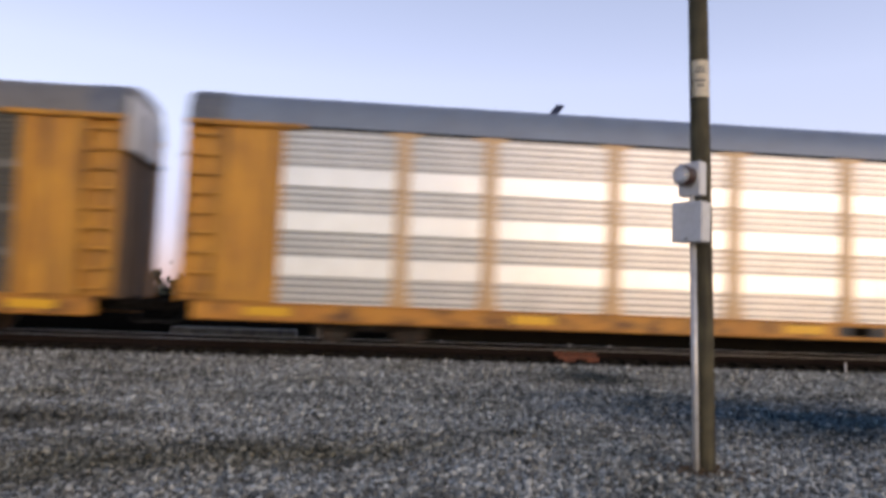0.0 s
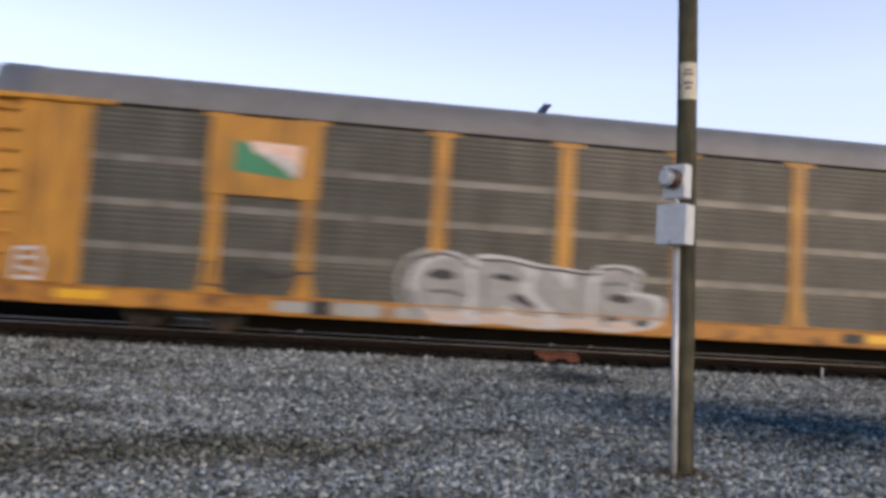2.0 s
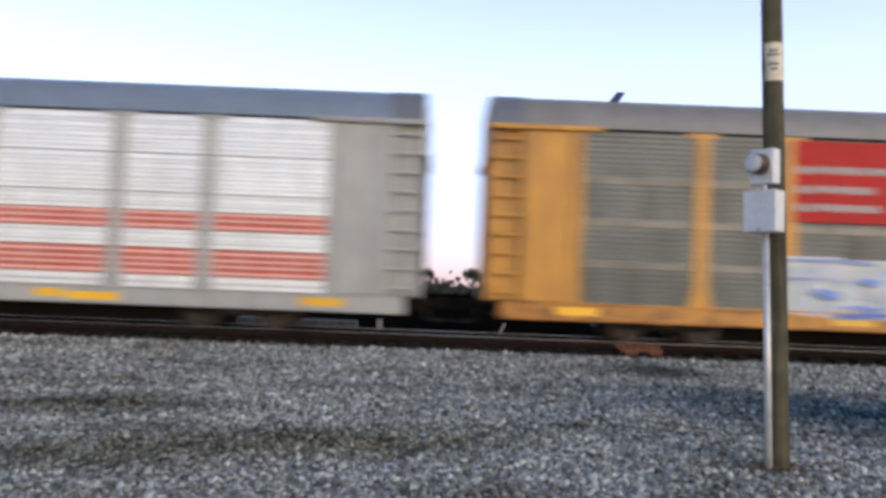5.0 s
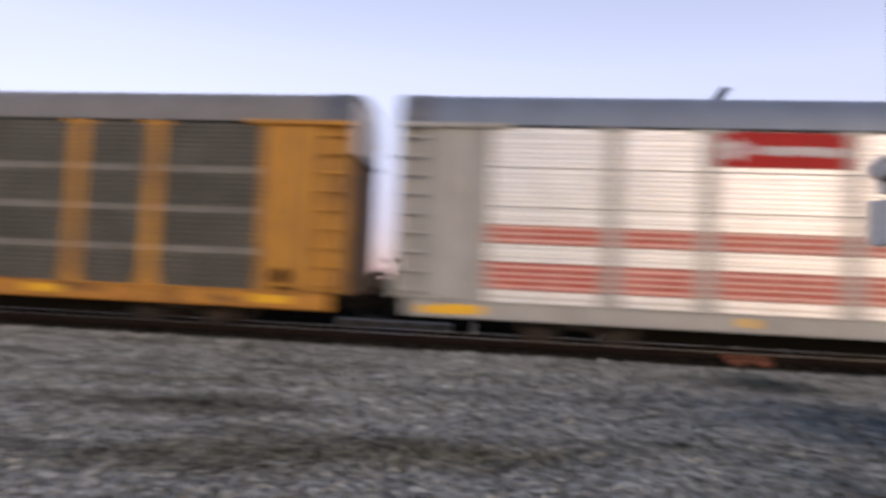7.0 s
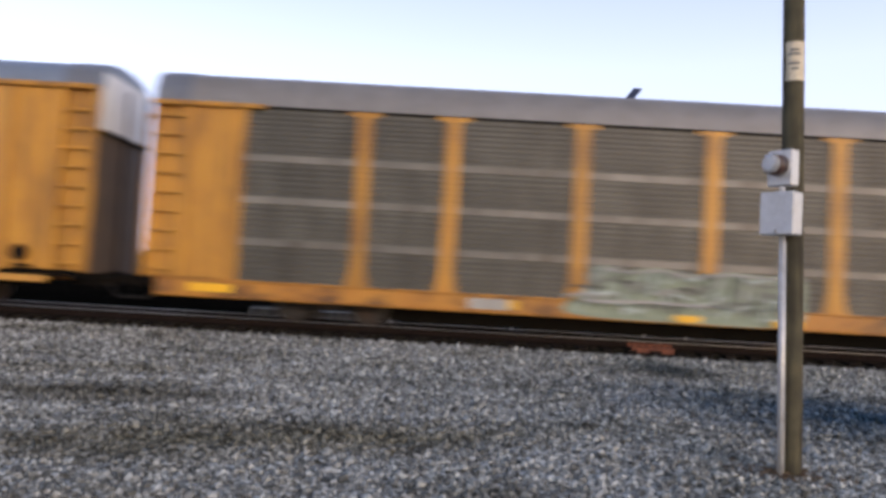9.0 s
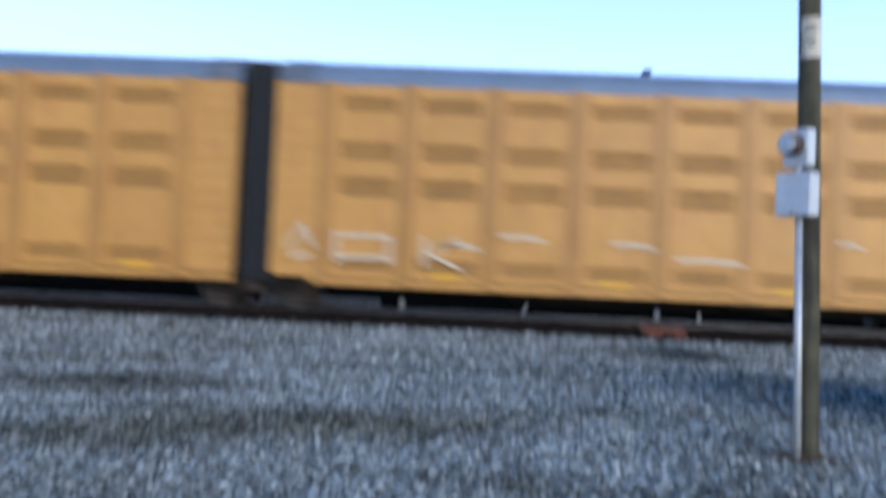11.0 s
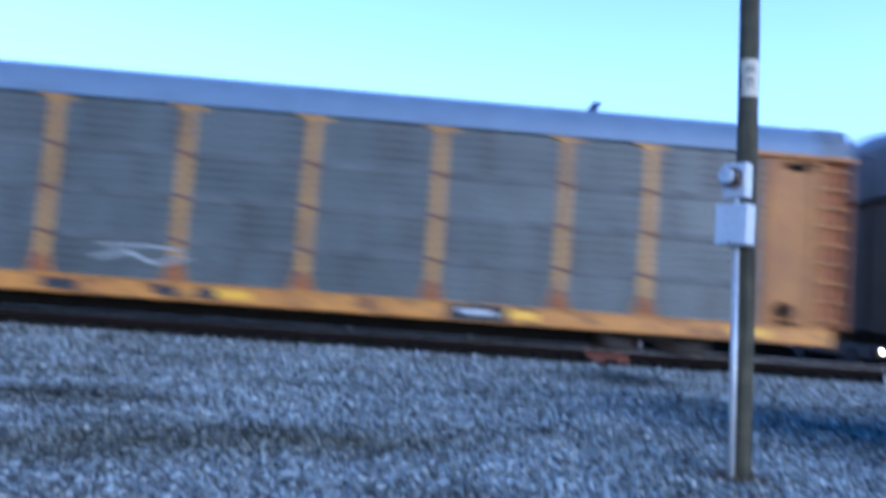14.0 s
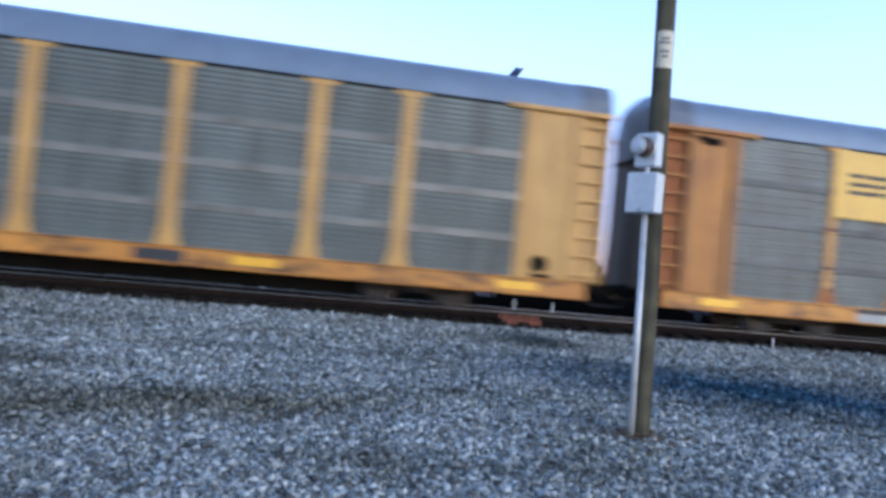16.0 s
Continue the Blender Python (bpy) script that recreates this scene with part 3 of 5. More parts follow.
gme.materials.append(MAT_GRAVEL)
gme.polygons.foreach_set("use_smooth", np.ones(len(gme.polygons), bool))
tagged(new("ground", gme), "grey crushed-stone yard with olive-brown stains and dark blue-grey patches", "ground", kind="structure")


def stones(count, rng):
    """Loose crushed stones as small uneven octahedra, thicker towards the near ground."""
    y = 3.4 * np.exp(rng.random(count) * np.log(15.6 / 3.4))
    x = (rng.random(count) * 2 - 1) * (y * 0.82 + 1.6) + 0.09 * y
    s = rng.gamma(4.0, 0.0054, count).clip(0.009, 0.05) * (0.68 + 0.055 * y)
    base = np.array([[1, 0, 0], [0, 1, 0], [-1, 0, 0], [0, -1, 0], [0, 0, 1], [0, 0, -1]], float)
    v = np.repeat(base[None], count, 0) * rng.uniform(0.6, 1.25, (count, 6, 1)) + rng.normal(0, 0.16, (count, 6, 3))
    v[:, :, 2] *= 0.7
    a = rng.random(count) * 6.283
    ca, sa = np.cos(a)[:, None], np.sin(a)[:, None]
    tilt = rng.normal(0, 0.5, count)[:, None]
    vx, vy, vz = v[..., 0], v[..., 1], v[..., 2]
    vy, vz = vy * np.cos(tilt) - vz * np.sin(tilt), vy * np.sin(tilt) + vz * np.cos(tilt)
    px = (vx * ca - vy * sa) * s[:, None] + x[:, None]
    py = (vx * sa + vy * ca) * s[:, None] + y[:, None]
    pz = vz * s[:, None] + (ground_z(x, y) + s * 0.25)[:, None]
    verts = np.stack([px, py, pz], -1).reshape(-1, 3)
    tri = np.array([[0, 1, 4], [1, 2, 4], [2, 3, 4], [3, 0, 4], [1, 0, 5], [2, 1, 5], [3, 2, 5], [0, 3, 5]])
    faces = (np.arange(count)[:, None, None] * 6 + tri[None]).reshape(-1, 3)
    me = bpy.data.meshes.new("gravel_stones")
    me.vertices.add(len(verts))
    me.vertices.foreach_set("co", verts.ravel())
    me.loops.add(faces.size)
    me.loops.foreach_set("vertex_index", faces.ravel().astype(np.int32))
    me.polygons.add(len(faces))
    me.polygons.foreach_set("loop_start", np.arange(0, faces.size, 3, dtype=np.int32))
    me.update(calc_edges=True)
    me.validate()
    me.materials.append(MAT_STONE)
    return me


tagged(new("gravel_stones", stones(90000, np.random.default_rng(4))), "loose grey crushed stones scattered over the yard", "gravel", kind="stuff")

# ---- railway track ----
track = thing("railway_track", "single railway track on half-buried creosoted wooden ties", "railway track", (0, TRACK_Y, 0), kind="structure")
RX0, RX1 = -290.0, 270.0
for side in (-1, 1):
    cy = side * 0.755
    prof = [(-.07, .23), (.07, .23), (.07, .245), (.012, .262), (.012, .365), (.037, .375), (.037, .395), (-.037, .395), (-.037, .375), (-.012, .365), (-.012, .262), (-.07, .245)]
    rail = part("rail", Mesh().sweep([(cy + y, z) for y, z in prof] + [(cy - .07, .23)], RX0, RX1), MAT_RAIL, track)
    head = [(-.036, .396), (.036, .396), (.036, .404), (.026, .41), (-.026, .41), (-.036, .404)]
    part("rail_head", Mesh().sweep([(cy + y, z) for y, z in head] + [(cy - .036, .396)], RX0, RX1), MAT_RAILHEAD, rail, "wheel-polished steel running surface")
joint = part("joint_bar", Mesh().box(-0.52, 0.52, -0.03, 0.0, 0.24, 0.36, 0.01), MAT_ORANGE_RUST, track, "orange rusted rail joint bar", (4.8, -0.768, 0))
for k in range(6):
    part("bolt", Mesh().cyl((-0.42 + k * 0.17, -0.05, 0.3), (-0.42 + k * 0.17, -0.03, 0.3), 0.022, n=6), MAT_RAIL, joint)
part("junction_plate", Mesh().box(-0.5, 0.5, -0.22, 0.0, 0.0, 0.03, 0.008).box(-0.5, 0.5, -0.24, -0.22, -0.1, 0.03, 0.006), MAT_ORANGE_RUST, track,
     "rusted steel plate beside the rail", (4.8, -0.85, 0.25))
rng = random.Random(7)
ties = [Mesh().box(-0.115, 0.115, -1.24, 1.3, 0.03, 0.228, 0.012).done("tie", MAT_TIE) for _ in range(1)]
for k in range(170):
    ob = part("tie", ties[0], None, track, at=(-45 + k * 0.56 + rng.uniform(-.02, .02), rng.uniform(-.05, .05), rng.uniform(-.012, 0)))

far_ties = Mesh()
for k in range(-380, 480):
    x = k * 0.56
    if -44.9 > x - 0.3 or x > 50.5:
        far_ties.box(x - .115, x + .115, -1.3, 1.3, .03, .226, .012)
tagged(part("distant_ties", far_ties, MAT_TIE, track), kind="stuff")
stake = thing("ballast_stake", "thin white marker stake in the ballast", "stake", (11.05, 15.3, .1))
part("stake_shaft", Mesh().box(-.02, .02, -.012, .012, -.1, .27, .004), MAT_WHITEPAINT, stake)

# ---- service pole with meter ----
PX, PY = 3.18, 6.30
LX, LY = -0.012, 0.03
pole = thing("utility_pole", "weathered brown wooden service pole standing in gravel", "utility pole", (PX, PY, 0))


def lean(z):
    return Vector((LX * z, LY * z, z))


pm = Mesh()
zs = [float(z) for z in np.linspace(-0.6, 9.0, 25)]
pr = random.Random(5)
tube = []
for z in zs:
    for i in range(20):
        a = 2 * math.pi * i / 20
        rad = (0.1 - 0.0015 * z) * (1 + 0.02 * math.sin(3 * a + z) + pr.uniform(-.012, .012))
        tube.append(lean(z) + Vector((rad * math.cos(a), rad * math.sin(a), 0)))
pm.add(tube, [(k * 20 + i, k * 20 + (i + 1) % 20, k * 20 + 20 + (i + 1) % 20, k * 20 + 20 + i) for k in range(24) for i in range(20)], smooth=True)
pm.f.append(tuple(480 + i for i in range(20)))
part("pole_shaft", pm, MAT_POLE, pole)
FACE = 57.0
face = Vector((-math.sin(radians(FACE)), -math.cos(radians(FACE)), 0))


def on_face(name, mesh, mat, z, out, parent, label="", side=0.0):
    """Set a mesh on the pole's meter side, looking along -y in its own space."""
    ob = part(name, mesh, mat, parent, label)
    ob.matrix_basis = Matrix.Translation(lean(z) + face * out + Vector((math.cos(radians(FACE)), -math.sin(radians(FACE)), 0)) * side) @ pose(0, 0, 0, 0, 0, -FACE)
    return ob



meter = thing("electric_meter", "grey electric meter with round glass cover on wooden pole", "electric meter", (PX, PY, 0))
on_face("meter_housing", Mesh().box(-.12, .12, -.12, .0, -.165, .165, .012), MAT_BOX, 2.80, .09, meter)
on_face("mounting_ring", Mesh().cyl((0, -.14, .0), (0, -.118, .0), .105, n=28), MAT_PIPE, 2.82, .09, meter)
on_face("meter_can", Mesh().cyl((0, -.25, .0), (0, -.14, .0), .095, .1, n=28), MAT_CAN, 2.82, .09, meter, "dark brown meter can")
on_face("dial", Mesh().cyl((0, -.262, .0), (0, -.251, .0), .086, n=24), MAT_WHITEPAINT, 2.82, .09, meter, "pale meter dial")
gl = Mesh().cyl((0, -.3, 0), (0, -.264, 0), .06, .088, 28)
on_face("glass_cover", gl, MAT_GLASS, 2.82, .09, meter, "clear domed glass cover")
cab = thing("switch_box", "light grey steel switch box below the meter", "electrical box", (PX, PY, 0))
on_face("box_body", Mesh().box(-.155, .155, -.15, .0, -.215, .17, .01), MAT_BOX, 2.40, .09, cab)
on_face("box_lid", Mesh().box(-.16, .16, -.165, -.152, -.215, .175, .006), MAT_BOX, 2.40, .09, cab)
on_face("latch", Mesh().box(-.012, .012, -.18, -.166, -.21, -.17, .004), MAT_STEEL, 2.40, .09, cab)
on_face("nipple", Mesh().cyl((0, -.08, .172), (0, -.08, .24), .026, n=14), MAT_PIPE, 2.40, .09, cab)
pipe = thing("conduit_pipe", "pale galvanised conduit running up the pole", "pipe", (PX, PY, 0))
pp = Mesh()
f0 = face * 0.15
pp.cyl(lean(-0.3) + f0, lean(2.19) + f0, 0.031, n=14)
part("pipe", pp, MAT_PIPE, pipe)
tag = thing("pole_notice", "faded cream notice card nailed round the pole", "notice", (PX, PY, 0))
tm = Mesh()
mid = math.atan2(-PY, -PX) + radians(14)
aa = np.linspace(mid - 1.0, mid + 1.0, 12)
for z0, z1, r in ((3.64, 4.01, 0.096),):
    vs = [lean(z) + Vector((r * math.cos(a), r * math.sin(a), 0)) for z in (z0, z1) for a in aa]
    tm.add(vs, [(i, i + 1, 13 + i, 12 + i) for i in range(11)])
part("card", tm, MAT_TAG, tag)
for z, w in ((3.93, 0.5), (3.89, 0.7), (3.8, 0.6), (3.75, 0.4)):
    bar = Mesh()
    bb = np.linspace(mid - w, mid + w * 0.6, 8)
    vs = [lean(zz) + Vector((0.1 * math.cos(a), 0.1 * math.sin(a), 0)) for zz in (z - .012, z + .012) for a in bb]
    bar.add(vs, [(i, i + 1, 9 + i, 8 + i) for i in range(7)])
    part("printed_line", bar, MAT_GREYSPRAY, tag)
lit = Mesh()
lr = random.Random(3)
for _ in range(260):
    a, d = lr.uniform(0, 6.28), abs(lr.gauss(0, 0.22)) + 0.08
    x, y = PX - .08 + d * math.cos(a) * 1.3, PY - .05 + d * math.sin(a) * 0.7
    z = float(ground_z(np.array(x), np.array(y))) + lr.uniform(.015, .045)
    s, b = lr.uniform(.015, .035), lr.uniform(0, 6.28)
    dx, dy = s * math.cos(b), s * math.sin(b)
    lit.add([(x - dx, y - dy, z), (x + dy * .5, y - dx * .5, z + lr.uniform(0, .02)), (x + dx, y + dy, z + .01), (x - dy * .5, y + dx * .5, z)], [(0, 1, 2, 3)])
tagged(new("leaf_litter", lit.done("leaf_litter", MAT_LEAF)), "brown dead leaves heaped round the pole's foot", "leaves", kind="stuff")

# ---- beyond the track ----
kerb = thing("concrete_kerb", "pale low concrete kerb beyond the track", "kerb", (0, 0, 0))
part("kerb_block", Mesh().box(1.75, 5.45, 19.4, 19.75, -.05, .17, .02), MAT_CONCRETE, kerb)
post = thing("leaning_marker_post", "short white marker post leaning over", "marker post", (1.71, 19.38, .02))
part("post_shaft", Mesh().cyl((0, 0, 0), (.24, 0, .56), .035, n=12), MAT_WHITEPAINT, post)
stand = thing("standpipe", "small white standpipe with cap", "standpipe", (5.62, 19.55, .1))
part("riser", Mesh().cyl((0, 0, -.1), (0, 0, .3), .06, n=14), MAT_WHITEPAINT, stand)
part("cap", Mesh().cyl((0, 0, .3), (0, 0, .46), .09, .06, n=14), MAT_WHITEPAINT, stand)
mk = thing("marker_post", "short white marker post beyond the track", "marker post", (6.78, 19.5, .05))
part("post_shaft", Mesh().box(-.04, .04, -.03, .03, -.1, .5, .01), MAT_WHITEPAINT, mk)
mk2 = thing("marker_post", "short pale wooden stake beyond the track", "marker post", (-1.75, 21.5, .0))
part("post_shaft", Mesh().box(-.09, .09, -.05, .05, -.1, .45, .01), MAT_CONCRETE, mk2)
blk = thing("concrete_block", "long low grey weathered concrete block beyond the track", "concrete block", (-4.4, 22.0, .05))
part("block", Mesh().box(-1.9, 1.9, -.3, .3, -.1, .3, .03), MAT_OLD_CONCRETE, blk)

sol = thing("solar_lamp_pole", "tall grey steel pole with tilted solar panel", "solar pole", (7.6, 30.0, 0))
part("mast", Mesh().cyl((0, 0, -.1), (0, 0, 9.9), .13, .08, 16), MAT_STEEL, sol)
pan = Mesh().box(-.36, .36, -.24, .24, -.025, .025, .01)
po = part("solar_panel", pan, MAT_PANEL, sol, "dark tilted solar panel")
po.matrix_basis = pose(0.08, 0, 10.2, 25, -52, 15)
part("panel_bracket", Mesh().cyl((0, 0, 9.85), (.06, 0, 10.15), .05, n=10), MAT_STEEL, sol)
part("control_cabinet", Mesh().box(-.75, -.2, -.3, .3, -.1, 1.5, .03).prism([(-.8, 1.5), (-.15, 1.5), (-.47, 1.75)], -.34, .34), MAT_SHED, sol)
far_pole = thing("distant_utility_pole", "thin dark utility pole far behind the track", "utility pole", (-10.0, 70.0, 0))
part("pole_shaft", Mesh().cyl((0, 0, -.3), (0, 0, 6.8), .16, .11, 10), MAT_BARK, far_pole)
part("crossarm", Mesh().box(-.9, .9, -.06, .06, 6.1, 6.25, .01), MAT_BARK, far_pole)


def waiting_car(x, y, turn):
    """A dark saloon waiting beyond the track with its headlights on; its front looks along -y."""
    c = thing("waiting_car", "dark saloon car waiting beyond the track with headlights on", "car", (x, y, 0.05))
    c.matrix_basis = pose(x, y, 0.06, 0, 0, turn)
    side = [(0, .32), (4.4, .32), (4.45, .75), (4.3, .95), (3.9, .98), (1.15, .95), (.1, .8), (-.03, .6)]
    m = Mesh()
    n = len(side)
    verts = [(s * .86, yy, zz) for s in (-1, 1) for yy, zz in side]
    m.add(verts, [tuple(range(n)), tuple(reversed(range(n, 2 * n)))] + [(i, n + i, n + (i + 1) % n, (i + 1) % n) for i in range(n)])
    body = part("body", m, MAT_CARPAINT, c)
    cab = [(1.2, .95), (3.95, .97), (3.4, 1.4), (1.95, 1.42)]
    m = Mesh()
    verts = [(s * (.8 if k < 2 else .62), yy, zz) for s in (-1, 1) for k, (yy, zz) in enumerate(cab)]
    m.add(verts, [(0, 1, 2, 3), (7, 6, 5, 4)] + [(i, 4 + i, 4 + (i + 1) % 4, (i + 1) % 4) for i in range(4)])
    part("cabin", m, MAT_PANEL, c, "dark glazed cabin")
    for wx in (-.8, .8):
        for wy in (.8, 3.5):
            part("wheel", Mesh().cyl((wx - .1, wy, .31), (wx + .1, wy, .31), .31, n=20).cyl((wx - .11, wy, .31), (wx + .11, wy, .31), .17, n=12), MAT_BLACK, c)
    for hx in (-.47, .47):
        part("headlight", Mesh().cyl((hx, -.06, .56), (hx, .05, .56), .075, n=16), MAT_HEADLIGHT, body, "glowing warm-white headlight")
    part("bumper", Mesh().box(-.84, .84, -.08, .12, .3, .5, .03), MAT_BLACKPAINT, c)


waiting_car(15.4, 20.9, 3)


def bare_tree(seed, h):
    """A small winter tree: tapered trunk, forking limbs and a thin uneven crown of twig tufts."""
    r = random.Random(seed)
    t = thing("bare_tree", "small dark leafless tree far beyond the track", "tree", group="distant treeline")
    trunk, crown = Mesh(), Mesh()
    trunk.cyl((0, 0, -.3), (0, 0, h * .35), .05 * h, .035 * h, 8)

    def limb(p, d, ln, rad, depth):
        q = p + d * ln
        (trunk if depth > 1 else crown).cyl(p, q, rad, rad * .6, 5, caps=False)
        if depth:
            for _ in range(3 if depth > 1 else 4):
                nd = (d + Vector((r.gauss(0, .55), r.gauss(0, .55), r.uniform(-.05, .5)))).normalized()
                limb(p + d * ln * r.uniform(.6, 1), nd, ln * r.uniform(.55, .8), rad * .55, depth - 1)
        else:
            for _ in range(2):
                c = q + Vector((r.gauss(0, .12), r.gauss(0, .12), r.gauss(0, .12))) * h * .3
                s = h * .035
                crown.add([c + Vector((r.gauss(0, s), r.gauss(0, s), r.gauss(0, s))) for _ in range(4)], [(0, 1, 2), (0, 2, 3), (0, 3, 1), (1, 3, 2)])
    for _ in range(5):
        limb(Vector((0, 0, h * r.uniform(.12, .35))), Vector((r.gauss(0, .5), r.gauss(0, .5), 1)).normalized(), h * .28, .018 * h, 3)
    part("trunk", trunk, MAT_BARK, t)
    part("crown", crown, MAT_FOLIAGE, t)
    return t


tr = random.Random(11)
protos = []
for k in range(46):
    x = -70 + k * 3.6 + tr.uniform(-1.2, 1.2)
    y = 112 + tr.uniform(-8, 10)
    if k < 4:
        ob = bare_tree(k, 3.6 + 0.5 * k)
        ob.matrix_basis = pose(x, y, 0)
        protos.append(ob)
    else:
        copy_thing(tr.choice(protos), pose(x, y, tr.uniform(-.9, 0), 0, 0, tr.uniform(0, 360)))
hv = Mesh()
for _ in range(4600):
    c = Vector((tr.uniform(-160, 190), 128 + tr.uniform(-4, 10), abs(tr.gauss(0, 1.7))))
    s = tr.uniform(.25, .7)
    hv.add([c + Vector((tr.gauss(0, s), tr.gauss(0, s), tr.gauss(0, s * .8))) for _ in range(4)], [(0, 1, 2), (0, 2, 3), (0, 3, 1), (1, 3, 2)])
tagged(new("distant_scrub", hv.done("distant_scrub", MAT_FOLIAGE)), "dark line of distant scrub and brushwood", "scrub", kind="stuff")

# ---- railcars ----
NEAR = -1.42
KEYED_CARS, KEYED_WHEELS = [], []
BAYS = [2.1, 4.9, 6.93, 9.9, 12.87, 15.73, 18.7, 21.67, 23.7, 26.5]
SHARED = {}


def shared(key, make, name, mat):
    if key not in SHARED:
        SHARED[key] = make().done(name, mat)
    return SHARED[key]


def both_sides(name, data, parent, x, z, width, label=""):
    """The same piece on the near and the far side of a car; pieces run from x to x + width."""
    part(name, data, None, parent, label, (x, 0, z))
    part(name, data, None, parent, label, (x + width, 0, z), flip=True)


def wheel_mesh():
    m = Mesh()
    for s in (-1, 1):
        y = s * 0.75
        m.cyl((0, y - .065, 0), (0, y + .065, 0), .42, .42, 28)
        m.cyl((0, y - s * .07, 0), (0, y - s * .1, 0), .45, .45, 28)
        m.cyl((0, y + s * .066, 0), (0, y + s * .09, 0), .36, .33, 24)
        m.cyl((0, y + s * .085, 0), (0, y + s * .14, 0), .13, .11, 14)
        for k in range(3):
            a = k * 2.094
            m.cyl((.23 * math.cos(a), y + s * .085, .23 * math.sin(a)), (.23 * math.cos(a), y + s * .1, .23 * math.sin(a)), .05, n=8)
    m.cyl((0, -1.0, 0), (0, 1.0, 0), .075, n=12)
    return m


def side_frame_mesh():
    arch = [(-1.12, .36), (-.98, .36), (-.9, .52), (-.62, .3), (.62, .3), (.9, .52), (.98, .36), (1.12, .36), (1.15, .6), (.95, .68), (.55, .82), (-.55, .82), (-.95, .68), (-1.15, .6)]
    m = Mesh().prism(arch, -.07, .07)
    for x in (-.89, .89):
        m.cyl((x, -.13, .44), (x, .09, .44), .12, n=14)
    return m


def truck(car, x):
    """A two-axle truck: bolster with side frames, springs and two turning wheelsets."""
    t = part("truck", shared("bolster", lambda: Mesh().box(-.25, .25, -1.05, 1.05, .45, .72, .03).cyl((0, 0, .7), (0, 0, .86), .2, n=16), "bolster", MAT_TRUCK),
             None, car, "grimy cast-steel two-axle truck", (x, 0, 0))
    for y in (-1.0, 1.0):
        part("side_frame", shared("side_frame", side_frame_mesh, "side_frame", MAT_TRUCK), None, t, at=(0, y, 0))
        part("spring_nest", shared("spring", lambda: Mesh().cyl((-.13, 0, .34), (-.13, 0, .6), .07, n=10).cyl((.13, 0, .34), (.13, 0, .6), .07, n=10).cyl((0, 0, .34), (0, 0, .6), .07, n=10),
                                   "spring_nest", MAT_WHEEL), None, t, at=(0, y * 1.075, 0))
    for dx in (-.89, .89):
        w = part("wheelset", shared("wheelset", wheel_mesh, "wheelset", MAT_WHEEL), None, t, "steel wheelset on its axle", (dx, 0, .42))
        KEYED_WHEELS.append((w, dx))


def coupler(car, x, way, reach):
    """Draft gear, coupler head and air hose at a car's end; way is +1 at the front, -1 at the rear."""
    m = Mesh().box(x - way * .9, x + way * .1, -.3, .3, .55, .92, .02).box(x, x + way * (reach - .2), -.07, .07, .66, .82, .02)
    m.box(x + way * (reach - .28), x + way * (reach - .01), -.19, .15, .6, .88, .04)
    part("coupler", m, MAT_UNDER, car)
    h = Mesh()
    pts = [Vector((x + way * .05, -.3, .62)), Vector((x + way * reach * .35, -.32, .36)), Vector((x + way * reach * .7, -.3, .3)), Vector((x + way * reach, -.26, .36))]
    for a, b in zip(pts[:-1], pts[1:]):
        h.cyl(a, b, .025, n=8)
    part("air_hose", h, MAT_BLACK, car)
    lv = Mesh().cyl((x + way * .08, -1.3, .72), (x + way * .08, -.25, .8), .014, n=6).cyl((x + way * .08, -1.3, .72), (x + way * .2, -1.3, .52), .014, n=6)
    part("cut_lever", lv, MAT_TRUCK, car)


def end_door(car, x, way, upper, lower, top):
    """The two-leaved end door: a bowed upper half, pale, over a darker lower half."""
    for name, z0, z1, bulge, half, mat in (("end_door_upper", 4.25, top, .12, 1.25, upper), ("end_door_lower", .86, 4.23, .07, 1.24, lower)):
        m = Mesh()
        n = 14
        ya = np.linspace(-half, half, n)
        xa = x - way * .06 + way * bulge * np.sqrt(np.clip(1 - (ya / half) ** 4, 0, 1))
        verts = [(a, b, z) for z in (z0, z1) for a, b in zip(xa, ya)]
        m.add(verts, [(i, i + 1, n + i + 1, n + i) if way > 0 else (i, n + i, n + i + 1, i + 1) for i in range(n - 1)])
        m.f.append(tuple(range(n)))
        m.f.append(tuple(range(n, 2 * n)))
        m.f.append((0, n - 1, 2 * n - 1, n))
        part(name, m, mat, car)
    part("crossover_rail", Mesh().box(x - way * .02, x + way * .13, -1.2, 1.2, 4.17, 4.21, .01), MAT_TRUCK, car)
    part("door_post", Mesh().cyl((x + way * .06, -.03, .86), (x + way * .06, -.03, top - .2), .03, n=8), MAT_TRUCK, car)


